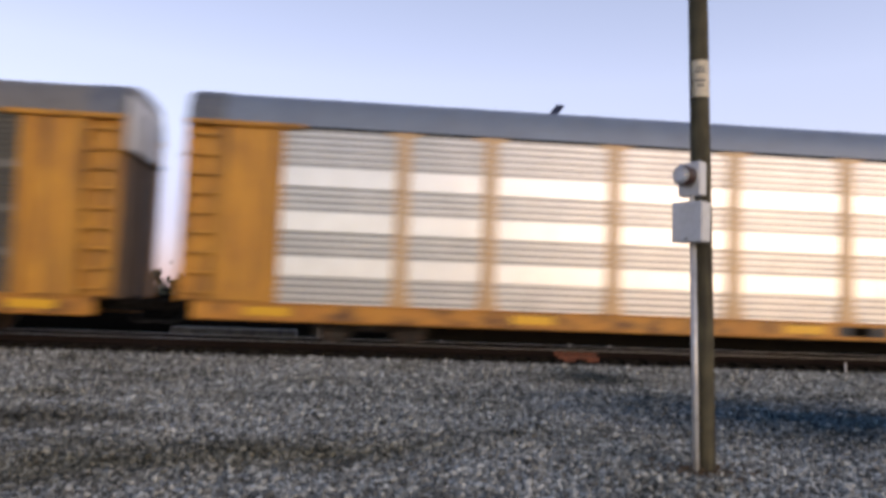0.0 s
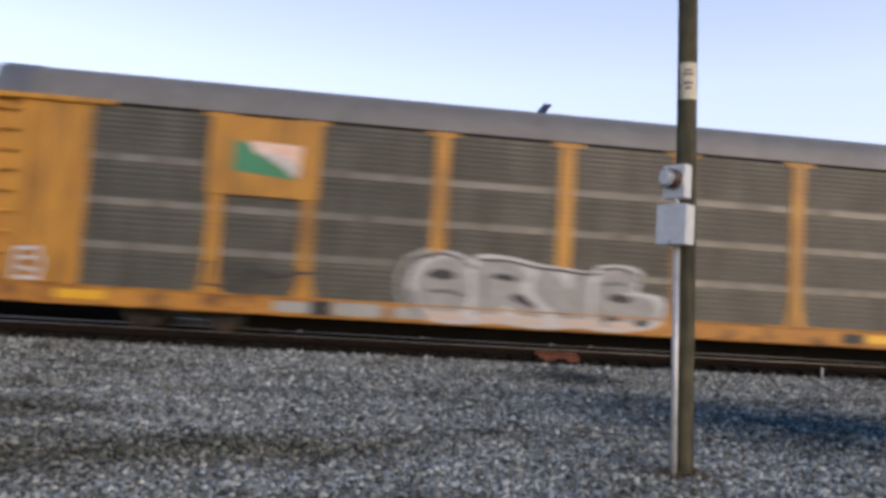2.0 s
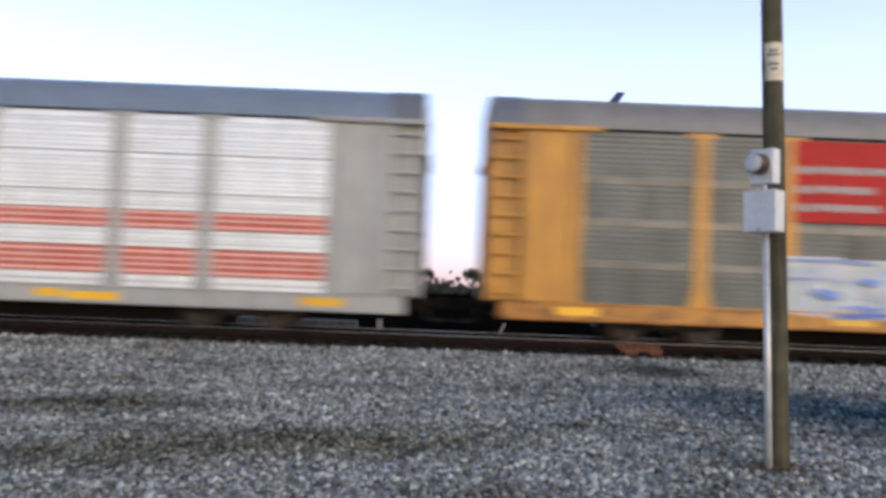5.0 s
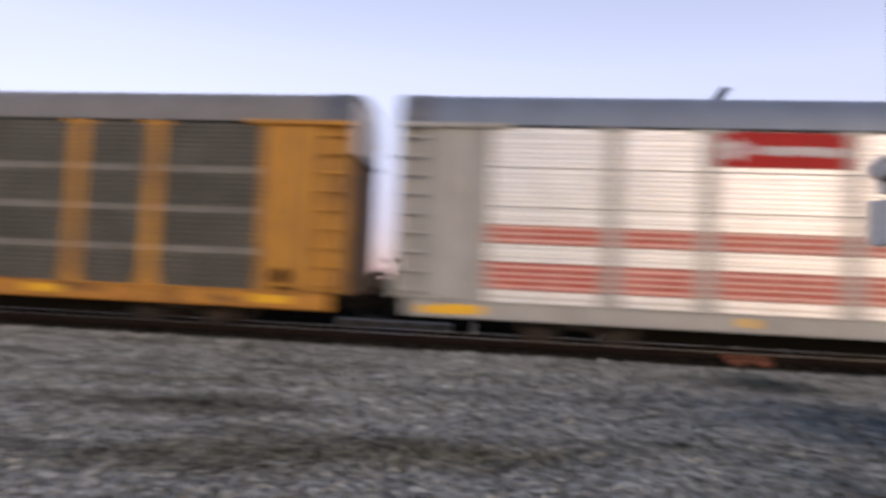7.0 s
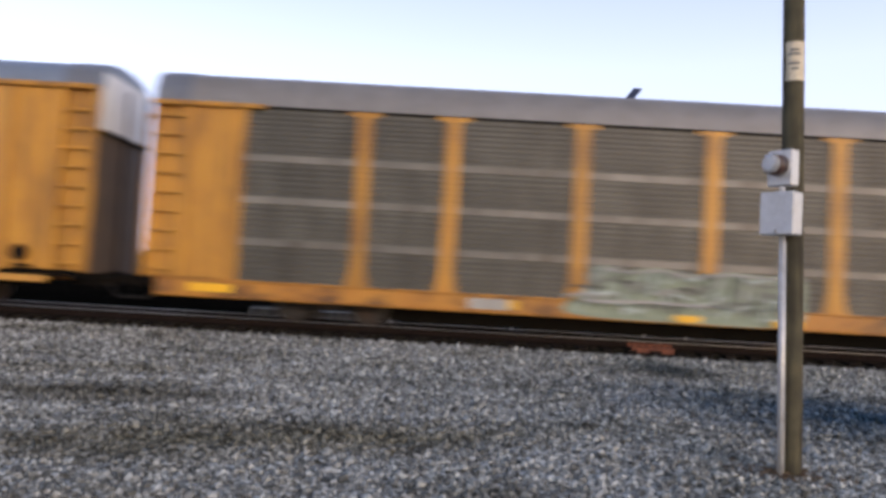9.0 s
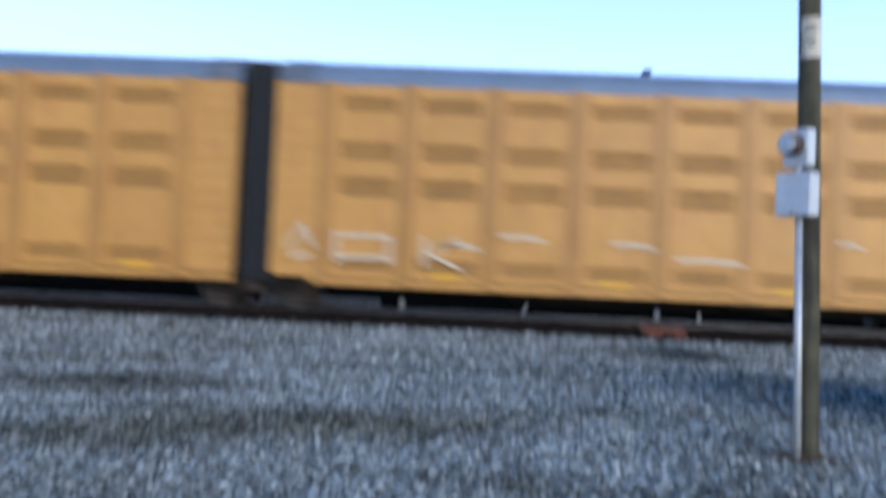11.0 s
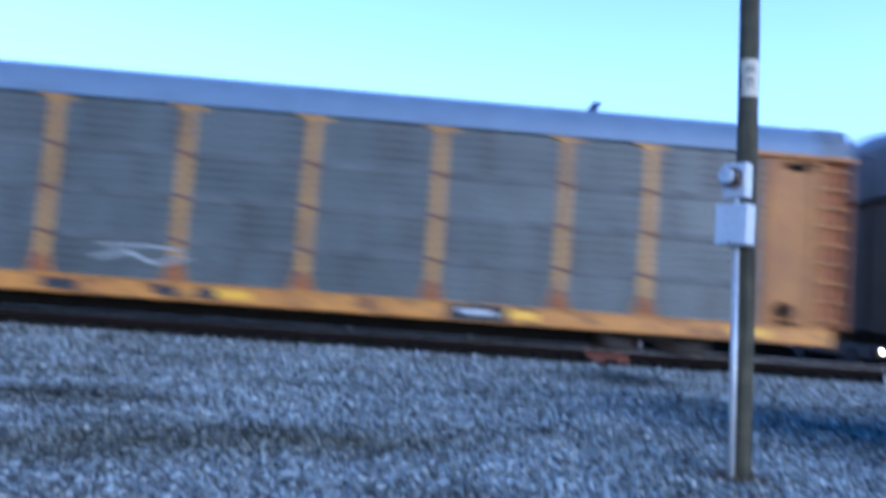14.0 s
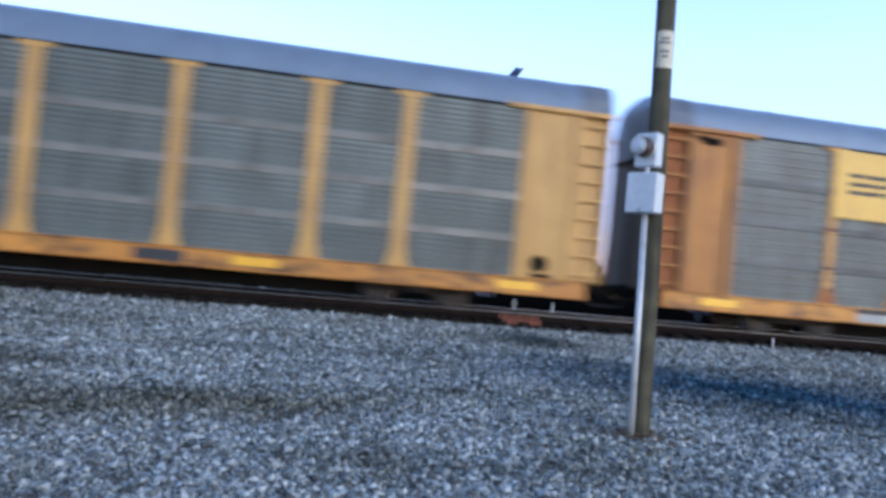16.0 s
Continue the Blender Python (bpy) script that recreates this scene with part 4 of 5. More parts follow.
def ladder_end(car, x, way, mat, top, sign=-1, bracket=False):
    """The end section: side plate between two raised posts, a recessed ladder bay with rungs, and a projecting top rail. x: the car's end; way: +1 front, -1 rear."""
    y = sign * 1.40
    side = lambda a, b: (x - way * a, x - way * b)
    plate = part("end_plate", Mesh().box(*side(.74, 2.1), y + sign * -.015, y - sign * .08, .86, top, .01), mat, car)
    for a, w in ((.84, .09), (1.98, .07)):
        part("corner_post", Mesh().box(*side(a - w, a + w), y + sign * .045, y - sign * .01, .9, top - .03, .012), mat, plate)
    part("plate_seam", Mesh().box(*side(1.34, 1.37), y + sign * -.006, y - sign * .02, .95, top - .1, .004), mat, plate)
    m = Mesh().box(*side(0.02, .74), sign * 1.28, sign * 1.22, .86, top, .01).box(*side(0.0, .08), y, sign * 1.22, .86, top, .012)
    bay = part("ladder_bay", m, MAT_RUST_PAINT if bracket else mat, car)
    for k in range(9):
        z = 1.06 + k * .445
        part("rung", shared(("rung", mat.name), lambda: Mesh().box(-.34, .34, -.025, .015, -.03, .03, .01).box(-.36, -.32, -.02, .11, -.035, .035, .004).box(.32, .36, -.02, .11, -.035, .035, .004), "rung", mat),
             None, bay, at=(x - way * .40, sign * 1.385, z), flip=sign > 0)
    part("step_slot", Mesh().box(*side(.15, 1.75), y + sign * .03, y - sign * .05, .855, .91, .008), MAT_UNDER, car)
    part("top_rail", Mesh().box(*side(-.02, 2.6), sign * 1.5, sign * 1.25, top - .02, top + .1, .02), mat, car)
    if bracket:
        m = Mesh().box(*side(1.1, 1.62), y + sign * .03, y - sign * .01, top - .3, top - .12, .02).box(*side(.86, 1.2), y + sign * .06, y, top - .2, top - .1, .02)
        part("hinge_bracket", m, MAT_UNDER, plate, "black grease-stained hinge bracket")


def hand_brake(car, x):
    m = Mesh().cyl((x, -1.49, 1.25), (x, -1.44, 1.25), .19, n=20).cyl((x, -1.44, 1.25), (x, -1.40, 1.25), .05, n=10)
    m.box(x - .16, x + .3, -1.47, -1.42, .93, 1.0, .01)
    part("hand_brake", m, MAT_UNDER, car, "black hand brake wheel and lever")


def post_mesh(h, w=.155):
    """A side post: flat upright with flared foot and a narrow head plate."""
    poly = [(-.27, 0), (.27, 0), (.24, .12), (w + .01, .45), (w, h - .12), (.36, h - .06), (.36, h), (-.36, h), (-.36, h - .06), (-w, h - .12), (-w - .01, .45), (-.24, .12)]
    return Mesh().prism(poly, NEAR, NEAR + .1)


def roof_mesh(length, base, mid_z):
    """A sheet roof with steep sides, low arch and cross seams."""
    half = [(-1.41, base), (-1.385, base + .14), (-1.34, base + .34), (-1.2, mid_z - .15), (-.95, mid_z), (-.5, mid_z + .085), (0, mid_z + .12)]
    prof = half + [(-y, z) for y, z in half[-2::-1]]
    return Mesh().sweep(prof, 0, -length, True), Mesh().sweep([(y * 1.006, z + .012) for y, z in prof], -.03, .03)


def add_roof(car, length, base, mid_z, mat):
    sheet, seam = roof_mesh(length, base, mid_z)
    top = part("roof", sheet, mat, car)
    data = shared(("seam", base, mat.name), lambda: seam, "roof_seam", mat)
    n = int(length / 2.95)
    prof = [(y * 1.008, z + .018) for y, z in [v[1:] for v in sheet.v[:13]]]
    cap = shared(("cap", base), lambda: Mesh().sweep(prof, -.4, .4), "roof_end_cap", MAT_CAP)
    for x in (-.42, -length + .42):
        part("roof_end_cap", cap, None, top, "darker steel roof end cap", (x, 0, 0))
    for k in range(1, n):
        part("roof_seam", data, None, top, at=(-k * length / n, 0, 0))


def underframe(car, L, centres, low=0.1):
    mat = MAT_UNDER
    # centre box hung low and black, standing in for shade under the car
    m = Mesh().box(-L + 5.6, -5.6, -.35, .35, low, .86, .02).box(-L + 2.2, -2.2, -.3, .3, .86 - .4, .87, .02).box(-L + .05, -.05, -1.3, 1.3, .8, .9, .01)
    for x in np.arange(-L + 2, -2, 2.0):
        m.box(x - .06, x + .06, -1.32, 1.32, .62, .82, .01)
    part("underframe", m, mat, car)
    mid = -L * 0.47
    t = Mesh().cyl((mid - .9, -.55, .56), (mid + .3, -.55, .56), .19, n=16).box(mid + .8, mid + 1.4, -.8, -.4, .42, .78, .03)
    t.cyl((-L + 5, -.75, .62), (-5, -.75, .62), .02, n=6).cyl((-L + 6, -.45, .5), (-6, -.45, .5), .025, n=6)
    part("brake_rigging", t, MAT_TRUCK, car, "sooty brake reservoir, valve and rods")
    for x in centres:
        truck(car, x)


def sills(car, L, mat, inset=0.0):
    for s in (-1, 1):
        y0, y1 = (NEAR - .03, NEAR + .07) if s < 0 else (-NEAR - .07, -NEAR + .03)
        sl = part("side_sill", Mesh().box(-L + inset, -inset, y0, y1, .5, .86, .012), mat, car)
        part("top_flange", Mesh().box(-L + inset, -inset, y0 - .03, y1 + .03, .862, .9, .006), mat, sl)
        part("bottom_flange", Mesh().box(-L + inset, -inset, y0 - .02, y1 + .02, .475, .498, .006), mat, sl)


def autorack(label, front, L=28.6, paint=MAT_YELLOW, screens=("std", MAT_SCREEN), roof=MAT_ROOF, sill=None, gap=1.3, seed=0, brake=True):
    """A long enclosed car carrier. Its own x runs from 0 at the front to -L at the rear; z is from the rail's top."""
    r = random.Random(seed)
    car = thing("autorack_car", label, "railcar", group="freight train")
    KEYED_CARS.append((car, front))
    k = L / 28.6
    bays = [b * k for b in BAYS]
    underframe(car, L, (-4.3, -L + 4.3))
    sills(car, L, sill or MAT_SILL, .35)
    for x, way in ((0, 1), (-L, -1)):
        coupler(car, x, way, gap / 2)
        end_door(car, x, way, MAT_DOOR if way > 0 else MAT_DOOR_GREY, MAT_DOOR_DARK, 5.5)
        for s in (-1, 1):
            ladder_end(car, x, way, paint, 4.86, s, screens[0] == "plain")
    add_roof(car, L, 4.93, 5.70, roof)
    part("roof_seat", Mesh().box(-L + .1, -.1, -1.36, 1.36, 4.86, 4.95, .01), MAT_UNDER, car)
    worn = screens[0] == "plain"
    pm = shared(("post", paint.name, screens[0]), lambda: post_mesh(4.0, .115) if worn else post_mesh(4.0), "side_post", MAT_LEMON if worn else (MAT_POST_PALE if screens[0] == "bright" else paint))
    for b in bays[1:-1]:
        both_sides("side_post", pm, car, -b, .9, 0)
        if worn:
            collar = shared("collar", lambda: Mesh().box(-.15, .15, NEAR - .012, NEAR + .03, 0, .07, .006), "rust_collar", MAT_ORANGE_RUST)
            for z in (1.78, 2.77, 3.76):
                part("rust_collar", collar, None, car, "rust-red weld collar", (-b + r.uniform(-.04, .04), 0, z))
            foot = shared("rust_foot", lambda: Mesh().prism([(-.23, 0), (.23, 0), (.2, .12), (.11, .42), (-.11, .38), (-.2, .12)], NEAR - .008, NEAR - .002), "rusted_foot", MAT_RUST_PAINT)
            part("rusted_foot", foot, None, car, "rusted foot of the post", (-b, 0, .92))
    for b in (bays[0], bays[-1]):
        em = shared(("edge", paint.name), lambda: Mesh().box(-.07, .07, NEAR, NEAR + .1, 0, 3.98, .01), "edge_post", paint)
        both_sides("edge_post", em, car, -b, .9, 0)
    kind, mat = screens
    for i, (a, b) in enumerate(zip(bays[:-1], bays[1:])):
        w = b - a
        if kind == "std":
            rows = [(.9, .8, mat), (1.7, .17, MAT_BAND), (1.87, .8, mat), (2.67, .17, MAT_BAND), (2.84, .8, mat), (3.64, .17, MAT_BAND), (3.81, 1.07, mat)]
        elif kind == "plain":
            rows = [(.9, .81, mat), (1.71, .18, MAT_DARKBAND), (1.89, .81, mat), (2.7, .18, MAT_DARKBAND), (2.88, .81, mat), (3.69, .18, MAT_DARKBAND), (3.87, 1.02, mat)]
        elif kind == "bright":
            rows = [(.9, .62, MAT_BRIGHT_RIB), (1.52, .42, MAT_BRIGHT), (1.94, .6, MAT_BRIGHT_RIB), (2.54, .42, MAT_BRIGHT), (2.96, .6, MAT_BRIGHT_RIB), (3.56, .42, MAT_BRIGHT), (3.98, .9, MAT_BRIGHT_RIB)]
        else:
            rows = [(.9, .27, MAT_WHITE), (1.18, .62, MAT_RED), (1.81, .41, MAT_WHITE), (2.23, .42, MAT_RED), (2.66, .4, MAT_WHITE), (3.08, .88, MAT_WHITE), (3.98, .9, MAT_WHITE)]
        for z, h, m2 in rows:
            flat = m2 in (MAT_BAND, MAT_BRIGHT, MAT_DARKBAND)
            pitch = .2 if kind == "plain" else (.21 if kind == "stripe" else (.155 if kind == "bright" else .125))
            data = shared((round(w, 2), h, m2.name, pitch), lambda: (Mesh().box(0, w, NEAR + .028, NEAR + .09, 0, h, .006) if flat else Mesh().corrugated(w, h, pitch, .022, NEAR + .035)),
                          "screen_band" if flat else "screen_panel", m2)
            both_sides("screen_band" if flat else "screen_panel", data, car, -b, z, w)
    if brake:
        hand_brake(car, -1.55)
    lamp = shared("patch", lambda: Mesh().box(-.5, .5, NEAR - .036, NEAR - .026, 0, .19, .003), "reflective_stripe", MAT_SAFETY)
    for x in (-2.0, -7.9, -14.2, -20.4, -L + 2.0):
        part("reflective_stripe", lamp, None, car, "yellow reflective stripe", (x + r.uniform(-.4, .4), 0, .6))
    for _ in range(3):
        x = -r.uniform(3, L - 3)
        part("stencil_plate", Mesh().box(x, x + r.uniform(.4, 1.1), NEAR - .037, NEAR - .027, .56, .8, .003), r.choice([MAT_BLACKPAINT, MAT_GREYPAINT]), car)
    return car


def blotch(outline, y, thick=.004, steps=5):
    """A painted patch with a smooth closed outline in x, z."""
    n = len(outline)
    poly = []
    for i in range(n):
        p = [np.array(outline[(i + k) % n], float) for k in (-1, 0, 1, 2)]
        for s in range(steps):
            t = s / steps
            q = .5 * (2 * p[1] + (p[2] - p[0]) * t + (2 * p[0] - 5 * p[1] + 4 * p[2] - p[3]) * t * t + (3 * p[1] - p[0] - 3 * p[2] + p[3]) * t ** 3)
            poly.append((float(q[0]), float(q[1])))
    area = sum(a[0] * b[1] - b[0] * a[1] for a, b in zip(poly, poly[1:] + poly[:1]))
    return Mesh().prism(poly if area > 0 else poly[::-1], y, y + thick)


def scribbles(parent, x0, x1, z0, z1, count, w, mat, y, seed, slant=.15):
    """Loose curved strokes of spray paint, each a part."""
    r = random.Random(seed)
    for k in range(count):
        x, z = x0 + (x1 - x0) * (k + r.uniform(.1, .9)) / count, r.uniform(z0, z1)
        ln, a = r.uniform(.3, .75), r.choice([r.uniform(-.3, .4), r.uniform(1.1, 1.9)])
        pts = []
        for s in (-1, -.4, .3, 1):
            px = x + ln / 2 * s * math.cos(a) + r.uniform(-.05, .05)
            pz = min(max(z + ln / 2 * s * math.sin(a) + r.uniform(-.06, .06), z0 - .05), z1 + .05)
            pts.append((px + slant * (pz - z), pz))
        part("paint_stroke", Mesh().stroke(pts, w * r.uniform(.6, 1.3), y - .0016 * k), mat, parent)


def bars(car, x0, x1, zs, h, mat, y, cuts, name="sign_lettering"):
    """Lettering too blurred to read, as plain bars."""
    r = random.Random(len(zs) + round(x0 * 10))
    for z in zs:
        m = Mesh()
        x = x0
        end = x1 - r.uniform(0, .03) * (x1 - x0)
        while x < end:
            w = min(r.uniform(.5, 1.2) * cuts, end - x)
            k = h * r.uniform(-.12, .12)
            m.box(x, x + w, y - .006, y, z - h / 2 + k, z + h / 2 + k * .5, .003)
            x += w + .035
        part(name, m, mat, car)


# first car: bright zinc screens
autorack("yellow car carrier with bright silver-white ribbed side screens and blue-grey roof", 24.18, 28.6, MAT_YELLOW, ("bright", MAT_BRIGHT), MAT_ROOF_BLUE, gap=1.36, seed=1)

# second car: spray-painted letters and a green and red sign
car = autorack("yellow car carrier with grey screens, white graffiti and green emblem panel", -5.8, 28.64, MAT_YELLOW, ("std", MAT_SCREEN), MAT_ROOF, gap=1.2, seed=2, brake=False)
sg = part("emblem_panel", Mesh().box(-23.95, -21.5, NEAR - .03, NEAR + .02, 3.08, 4.86, .01), MAT_YELLOW, car, "yellow emblem panel")
part("emblem_green", Mesh().prism([(-23.4, 3.62), (-22.0, 3.5), (-22.3, 3.72), (-22.7, 3.95), (-22.95, 4.05), (-23.1, 4.28), (-23.4, 4.3)], NEAR - .036, NEAR - .031), MAT_GREEN, sg, "green painted hill shape")
part("emblem_pale", Mesh().prism([(-22.0, 3.53), (-21.93, 4.28), (-23.1, 4.32), (-23.08, 4.3), (-22.93, 4.07), (-22.68, 3.97), (-22.28, 3.74)], NEAR - .036, NEAR - .031), MAT_PINK, sg, "faded pink and white painted field")
part("emblem_swoosh", Mesh().prism([(-22.0, 3.53), (-21.95, 3.8), (-22.3, 4.02), (-22.93, 4.09), (-22.68, 3.97), (-22.28, 3.74)], NEAR - .041, NEAR - .0365), MAT_WHITEPAINT, sg, "white painted swoosh")
Y0 = NEAR - .045
OUT = [(-18.9, .58), (-19.25, .9), (-19.38, 1.35), (-19.2, 1.8), (-18.85, 2.08), (-18.4, 2.17), (-17.95, 2.02), (-17.7, 2.14), (-17.0, 2.12), (-16.3, 2.0), (-15.6, 1.94), (-15.1, 1.9), (-14.85, 2.06), (-14.2, 2.1), (-13.85, 1.94),
       (-13.9, 1.5), (-13.35, 1.42), (-13.25, 1.1), (-13.45, .7), (-14.4, .52), (-15.4, .56), (-16.2, .5), (-17.3, .56), (-18.2, .5)]
g = part("graffiti", blotch(OUT, Y0), MAT_WHITEPAINT, car, "large chalky white bubble-letter graffiti with grey shading")
LETTERS = [[(-18.9, .72), (-19.15, 1.05), (-19.15, 1.5), (-18.9, 1.85), (-18.5, 2.0), (-18.1, 1.85), (-17.92, 1.4), (-17.98, .95), (-18.25, .68), (-18.6, .62)],
           [(-17.75, .66), (-17.82, 1.3), (-17.8, 1.9), (-17.3, 1.98), (-16.8, 1.9), (-16.55, 1.65), (-16.75, 1.38), (-16.3, .95), (-16.15, .62), (-16.6, .62), (-17.05, 1.0), (-17.25, .64)],
           [(-16.45, 1.35), (-16.35, 1.82), (-16.0, 1.84), (-15.6, 1.45), (-15.5, 1.8), (-15.15, 1.78), (-15.1, 1.2), (-15.15, .66), (-15.55, .64), (-16.0, .95)],
           [(-14.9, .72), (-15.0, 1.3), (-14.85, 1.8), (-14.5, 1.95), (-14.05, 1.88), (-14.05, 1.5), (-14.4, 1.42), (-13.7, 1.36), (-13.42, 1.12), (-13.6, .78), (-14.3, .62)]]
for k, o in enumerate(LETTERS):
    part("graffiti_letter", blotch(o, Y0 - .005), MAT_LETTER, g, "grey-white spray-painted letter")
for p in ([(-19.0, 1.98), (-18.6, 2.1), (-18.2, 2.0), (-17.88, 1.8)], [(-17.78, 2.0), (-17.1, 2.02), (-16.4, 1.9), (-15.9, 1.88)], [(-15.9, 1.88), (-15.2, 1.82), (-14.9, 1.86)], [(-14.85, 1.95), (-14.4, 2.02), (-14.0, 1.9), (-13.95, 1.72)],
          [(-19.3, 1.2), (-19.2, .85), (-18.95, .6)]):
    part("paint_stroke", Mesh().stroke(p, .065, Y0 - .006), MAT_DARKSPRAY, g, "dark top line of the letters")
part("graffiti_arc", Mesh().stroke([(-18.95, 2.16), (-19.38, 1.95), (-19.58, 1.5), (-19.52, 1.05), (-19.3, .7)], .1, Y0 - .006), MAT_GREYPAINT, g, "pale grey arc behind the first letter")
for o in ([(-18.95, 1.6), (-18.65, 1.74), (-18.3, 1.66), (-18.35, 1.52), (-18.7, 1.5)], [(-17.4, 1.6), (-17.3, 1.72), (-16.9, 1.66), (-16.95, 1.55)], [(-16.95, 1.16), (-16.75, 1.28), (-16.35, 1.0), (-16.5, .98)],
          [(-14.65, 1.26), (-14.5, 1.42), (-14.1, 1.34), (-14.2, 1.2)], [(-14.7, .76), (-14.6, .9), (-14.4, .86), (-14.45, .74)], [(-13.95, .7), (-13.9, .84), (-13.65, .8), (-13.72, .68)]):
    part("letter_hole", blotch(o, Y0 - .011), MAT_DARKSPRAY, g)
for k, p in enumerate([[(-18.85, 1.22), (-18.4, 1.24), (-18.1, 1.16)], [(-17.6, 1.3), (-17.0, 1.36)], [(-17.6, 1.62), (-17.62, 1.1)], [(-16.2, 1.5), (-15.7, 1.1), (-15.4, .8)], [(-14.8, 1.62), (-14.3, 1.66)], [(-14.9, 1.08), (-13.9, 1.0)]]):
    part("paint_stroke", Mesh().stroke(p, .09, Y0 - .012), MAT_GREYSPRAY if k % 2 == 0 else MAT_GREYPAINT, g)
for x, w in ((-18.5, .75), (-17.35, .6), (-16.5, .5), (-15.3, .8), (-14.3, .5)):
    part("paint_stroke", Mesh().stroke([(x - w / 2, .68), (x + w / 2, .67)], .2, Y0 - .013), MAT_PINKSPRAY, g, "thin paint with the sill's colour showing through")
gt = part("graffiti_tag", blotch([(-27.8, 1.0), (-27.75, 1.62), (-27.3, 1.68), (-27.15, 1.3), (-27.25, .92)], NEAR - .034), MAT_YELLOW_OLD, car, "faded spray-painted tag with pale outline")
for p in ([(-27.78, 1.02), (-27.72, 1.6), (-27.32, 1.64), (-27.2, 1.3), (-27.28, .98), (-27.7, .98)], [(-27.62, 1.4), (-27.4, 1.42)], [(-27.65, 1.2), (-27.35, 1.15)]):
    part("paint_stroke", Mesh().stroke(p, .08, NEAR - .04), MAT_WHITEPAINT, gt)
scribbles(car, -23.9, -21.6, 1.05, 1.5, 12, .045, MAT_DARKSPRAY, NEAR - .02, 23)
part("stencil_plate", Mesh().box(-22.3, -21.5, NEAR - .037, NEAR - .027, .56, .8, .003).box(-21.0, -19.9, NEAR - .037, NEAR - .027, .54, .84, .003), MAT_GREYPAINT, car)
part("stencil_plate", Mesh().box(-21.5, -21.02, NEAR - .037, NEAR - .027, .52, .84, .003), MAT_BLACKPAINT, car)

# third car: red lettered sign, blue and white graffiti
car = autorack("yellow car carrier with grey screens, red lettered sign and blue graffiti", -35.61, 28.75, MAT_YELLOW, ("std", MAT_SCREEN_DARK), MAT_ROOF, gap=1.2, seed=3)
sg = part("red_sign", Mesh().box(-21.72, -19.2, NEAR - .005, NEAR + .03, 2.94, 4.84, .01), MAT_RED_SIGN, car, "red sign with three lines of white lettering")
for x1, z in ((-19.24, 4.16), (-19.85, 3.71), (-19.7, 3.29)):
    bars(sg, -21.65, x1, (z,), .17, MAT_LETTER, NEAR - .006, .16)
YG = NEAR - .045
EDGE = [(-21.95, .84), (-20.9, .78), (-20.8, .72), (-19.2, .76), (-18.2, .7), (-16.7, .66), (-15.95, .9), (-15.72, 1.3), (-15.74, 1.58), (-16.5, 1.62), (-16.46, 2.06), (-17.3, 2.02), (-17.35, 2.1), (-19.1, 2.07), (-19.15, 2.12), (-20.6, 2.1),
        (-20.65, 2.16), (-21.98, 2.14), (-21.9, 1.6), (-22.0, 1.3)]
g = part("graffiti", Mesh().prism(EDGE, YG, YG + .004), MAT_WHITEPAINT, car, "white and blue block-letter graffiti")
for k, x in enumerate((-21.5, -20.6, -19.65, -18.65, -17.6, -16.75)):
    w = .38
    part("graffiti_letter", Mesh().stroke([(x - w + .1, .98), (x - w + .12, 1.86)], .2, YG - .006), MAT_LILAC if k % 2 else MAT_MINT, g, "pale block letter")
    part("graffiti_letter", Mesh().stroke([(x - w + .2, 1.84 - .3 * (k % 3 == 1)), (x + w - .15, 1.82 - .3 * (k % 2))], .2, YG - .008), MAT_MINT if k % 2 else MAT_LILAC, g)
    part("graffiti_letter", Mesh().stroke([(x + w - .2, 1.7), (x + w - .22, 1.1), (x - .05, 1.02)], .17, YG - .01), MAT_PALESPRAY, g)
scribbles(g, -21.8, -16.6, .95, 2.0, 22, .1, MAT_MINT, YG - .012, 40)
scribbles(g, -21.7, -16.0, .95, 1.95, 20, .09, MAT_LILAC, YG - .05, 41)
scribbles(g, -21.8, -16.0, .95, 1.9, 15, .055, MAT_MIDBLUE, YG - .085, 43)
for p, w in (([(-21.8, 2.06), (-20.9, 2.08), (-19.9, 2.03)], .05), ([(-18.9, 2.0), (-17.4, 2.0)], .05), ([(-20.7, .82), (-19.6, .86)], .1), ([(-18.9, .86), (-17.6, .8), (-16.9, .7)], .11), ([(-18.6, 1.62), (-18.0, 1.56)], .15),
             ([(-17.4, 1.75), (-17.1, 1.7)], .24), ([(-16.9, 1.3), (-16.5, 1.22)], .2), ([(-20.2, 1.62), (-19.8, 1.6)], .14), ([(-21.2, 1.35), (-20.8, 1.3)], .16)):
    part("paint_stroke", Mesh().stroke(p, w, YG - .112), MAT_NAVYSPRAY if p[0][1] < .9 else MAT_MIDBLUE, g)
g = part("graffiti", blotch([(-15.4, .72), (-15.3, 1.5), (-14.95, 2.02), (-14.4, 2.08), (-14.0, 1.8), (-13.4, 1.92), (-12.7, 1.75), (-12.2, 2.05), (-11.5, 2.02), (-11.2, 1.75), (-10.4, 1.85), (-9.95, 1.95), (-9.75, 1.5), (-9.9, 1.1), (-9.4, .95),
                             (-9.6, .62), (-10.3, .74), (-11.5, .62), (-12.4, .76), (-13.4, .62), (-14.4, .76)], YG), MAT_MINT, car, "light blue and lime looping graffiti")
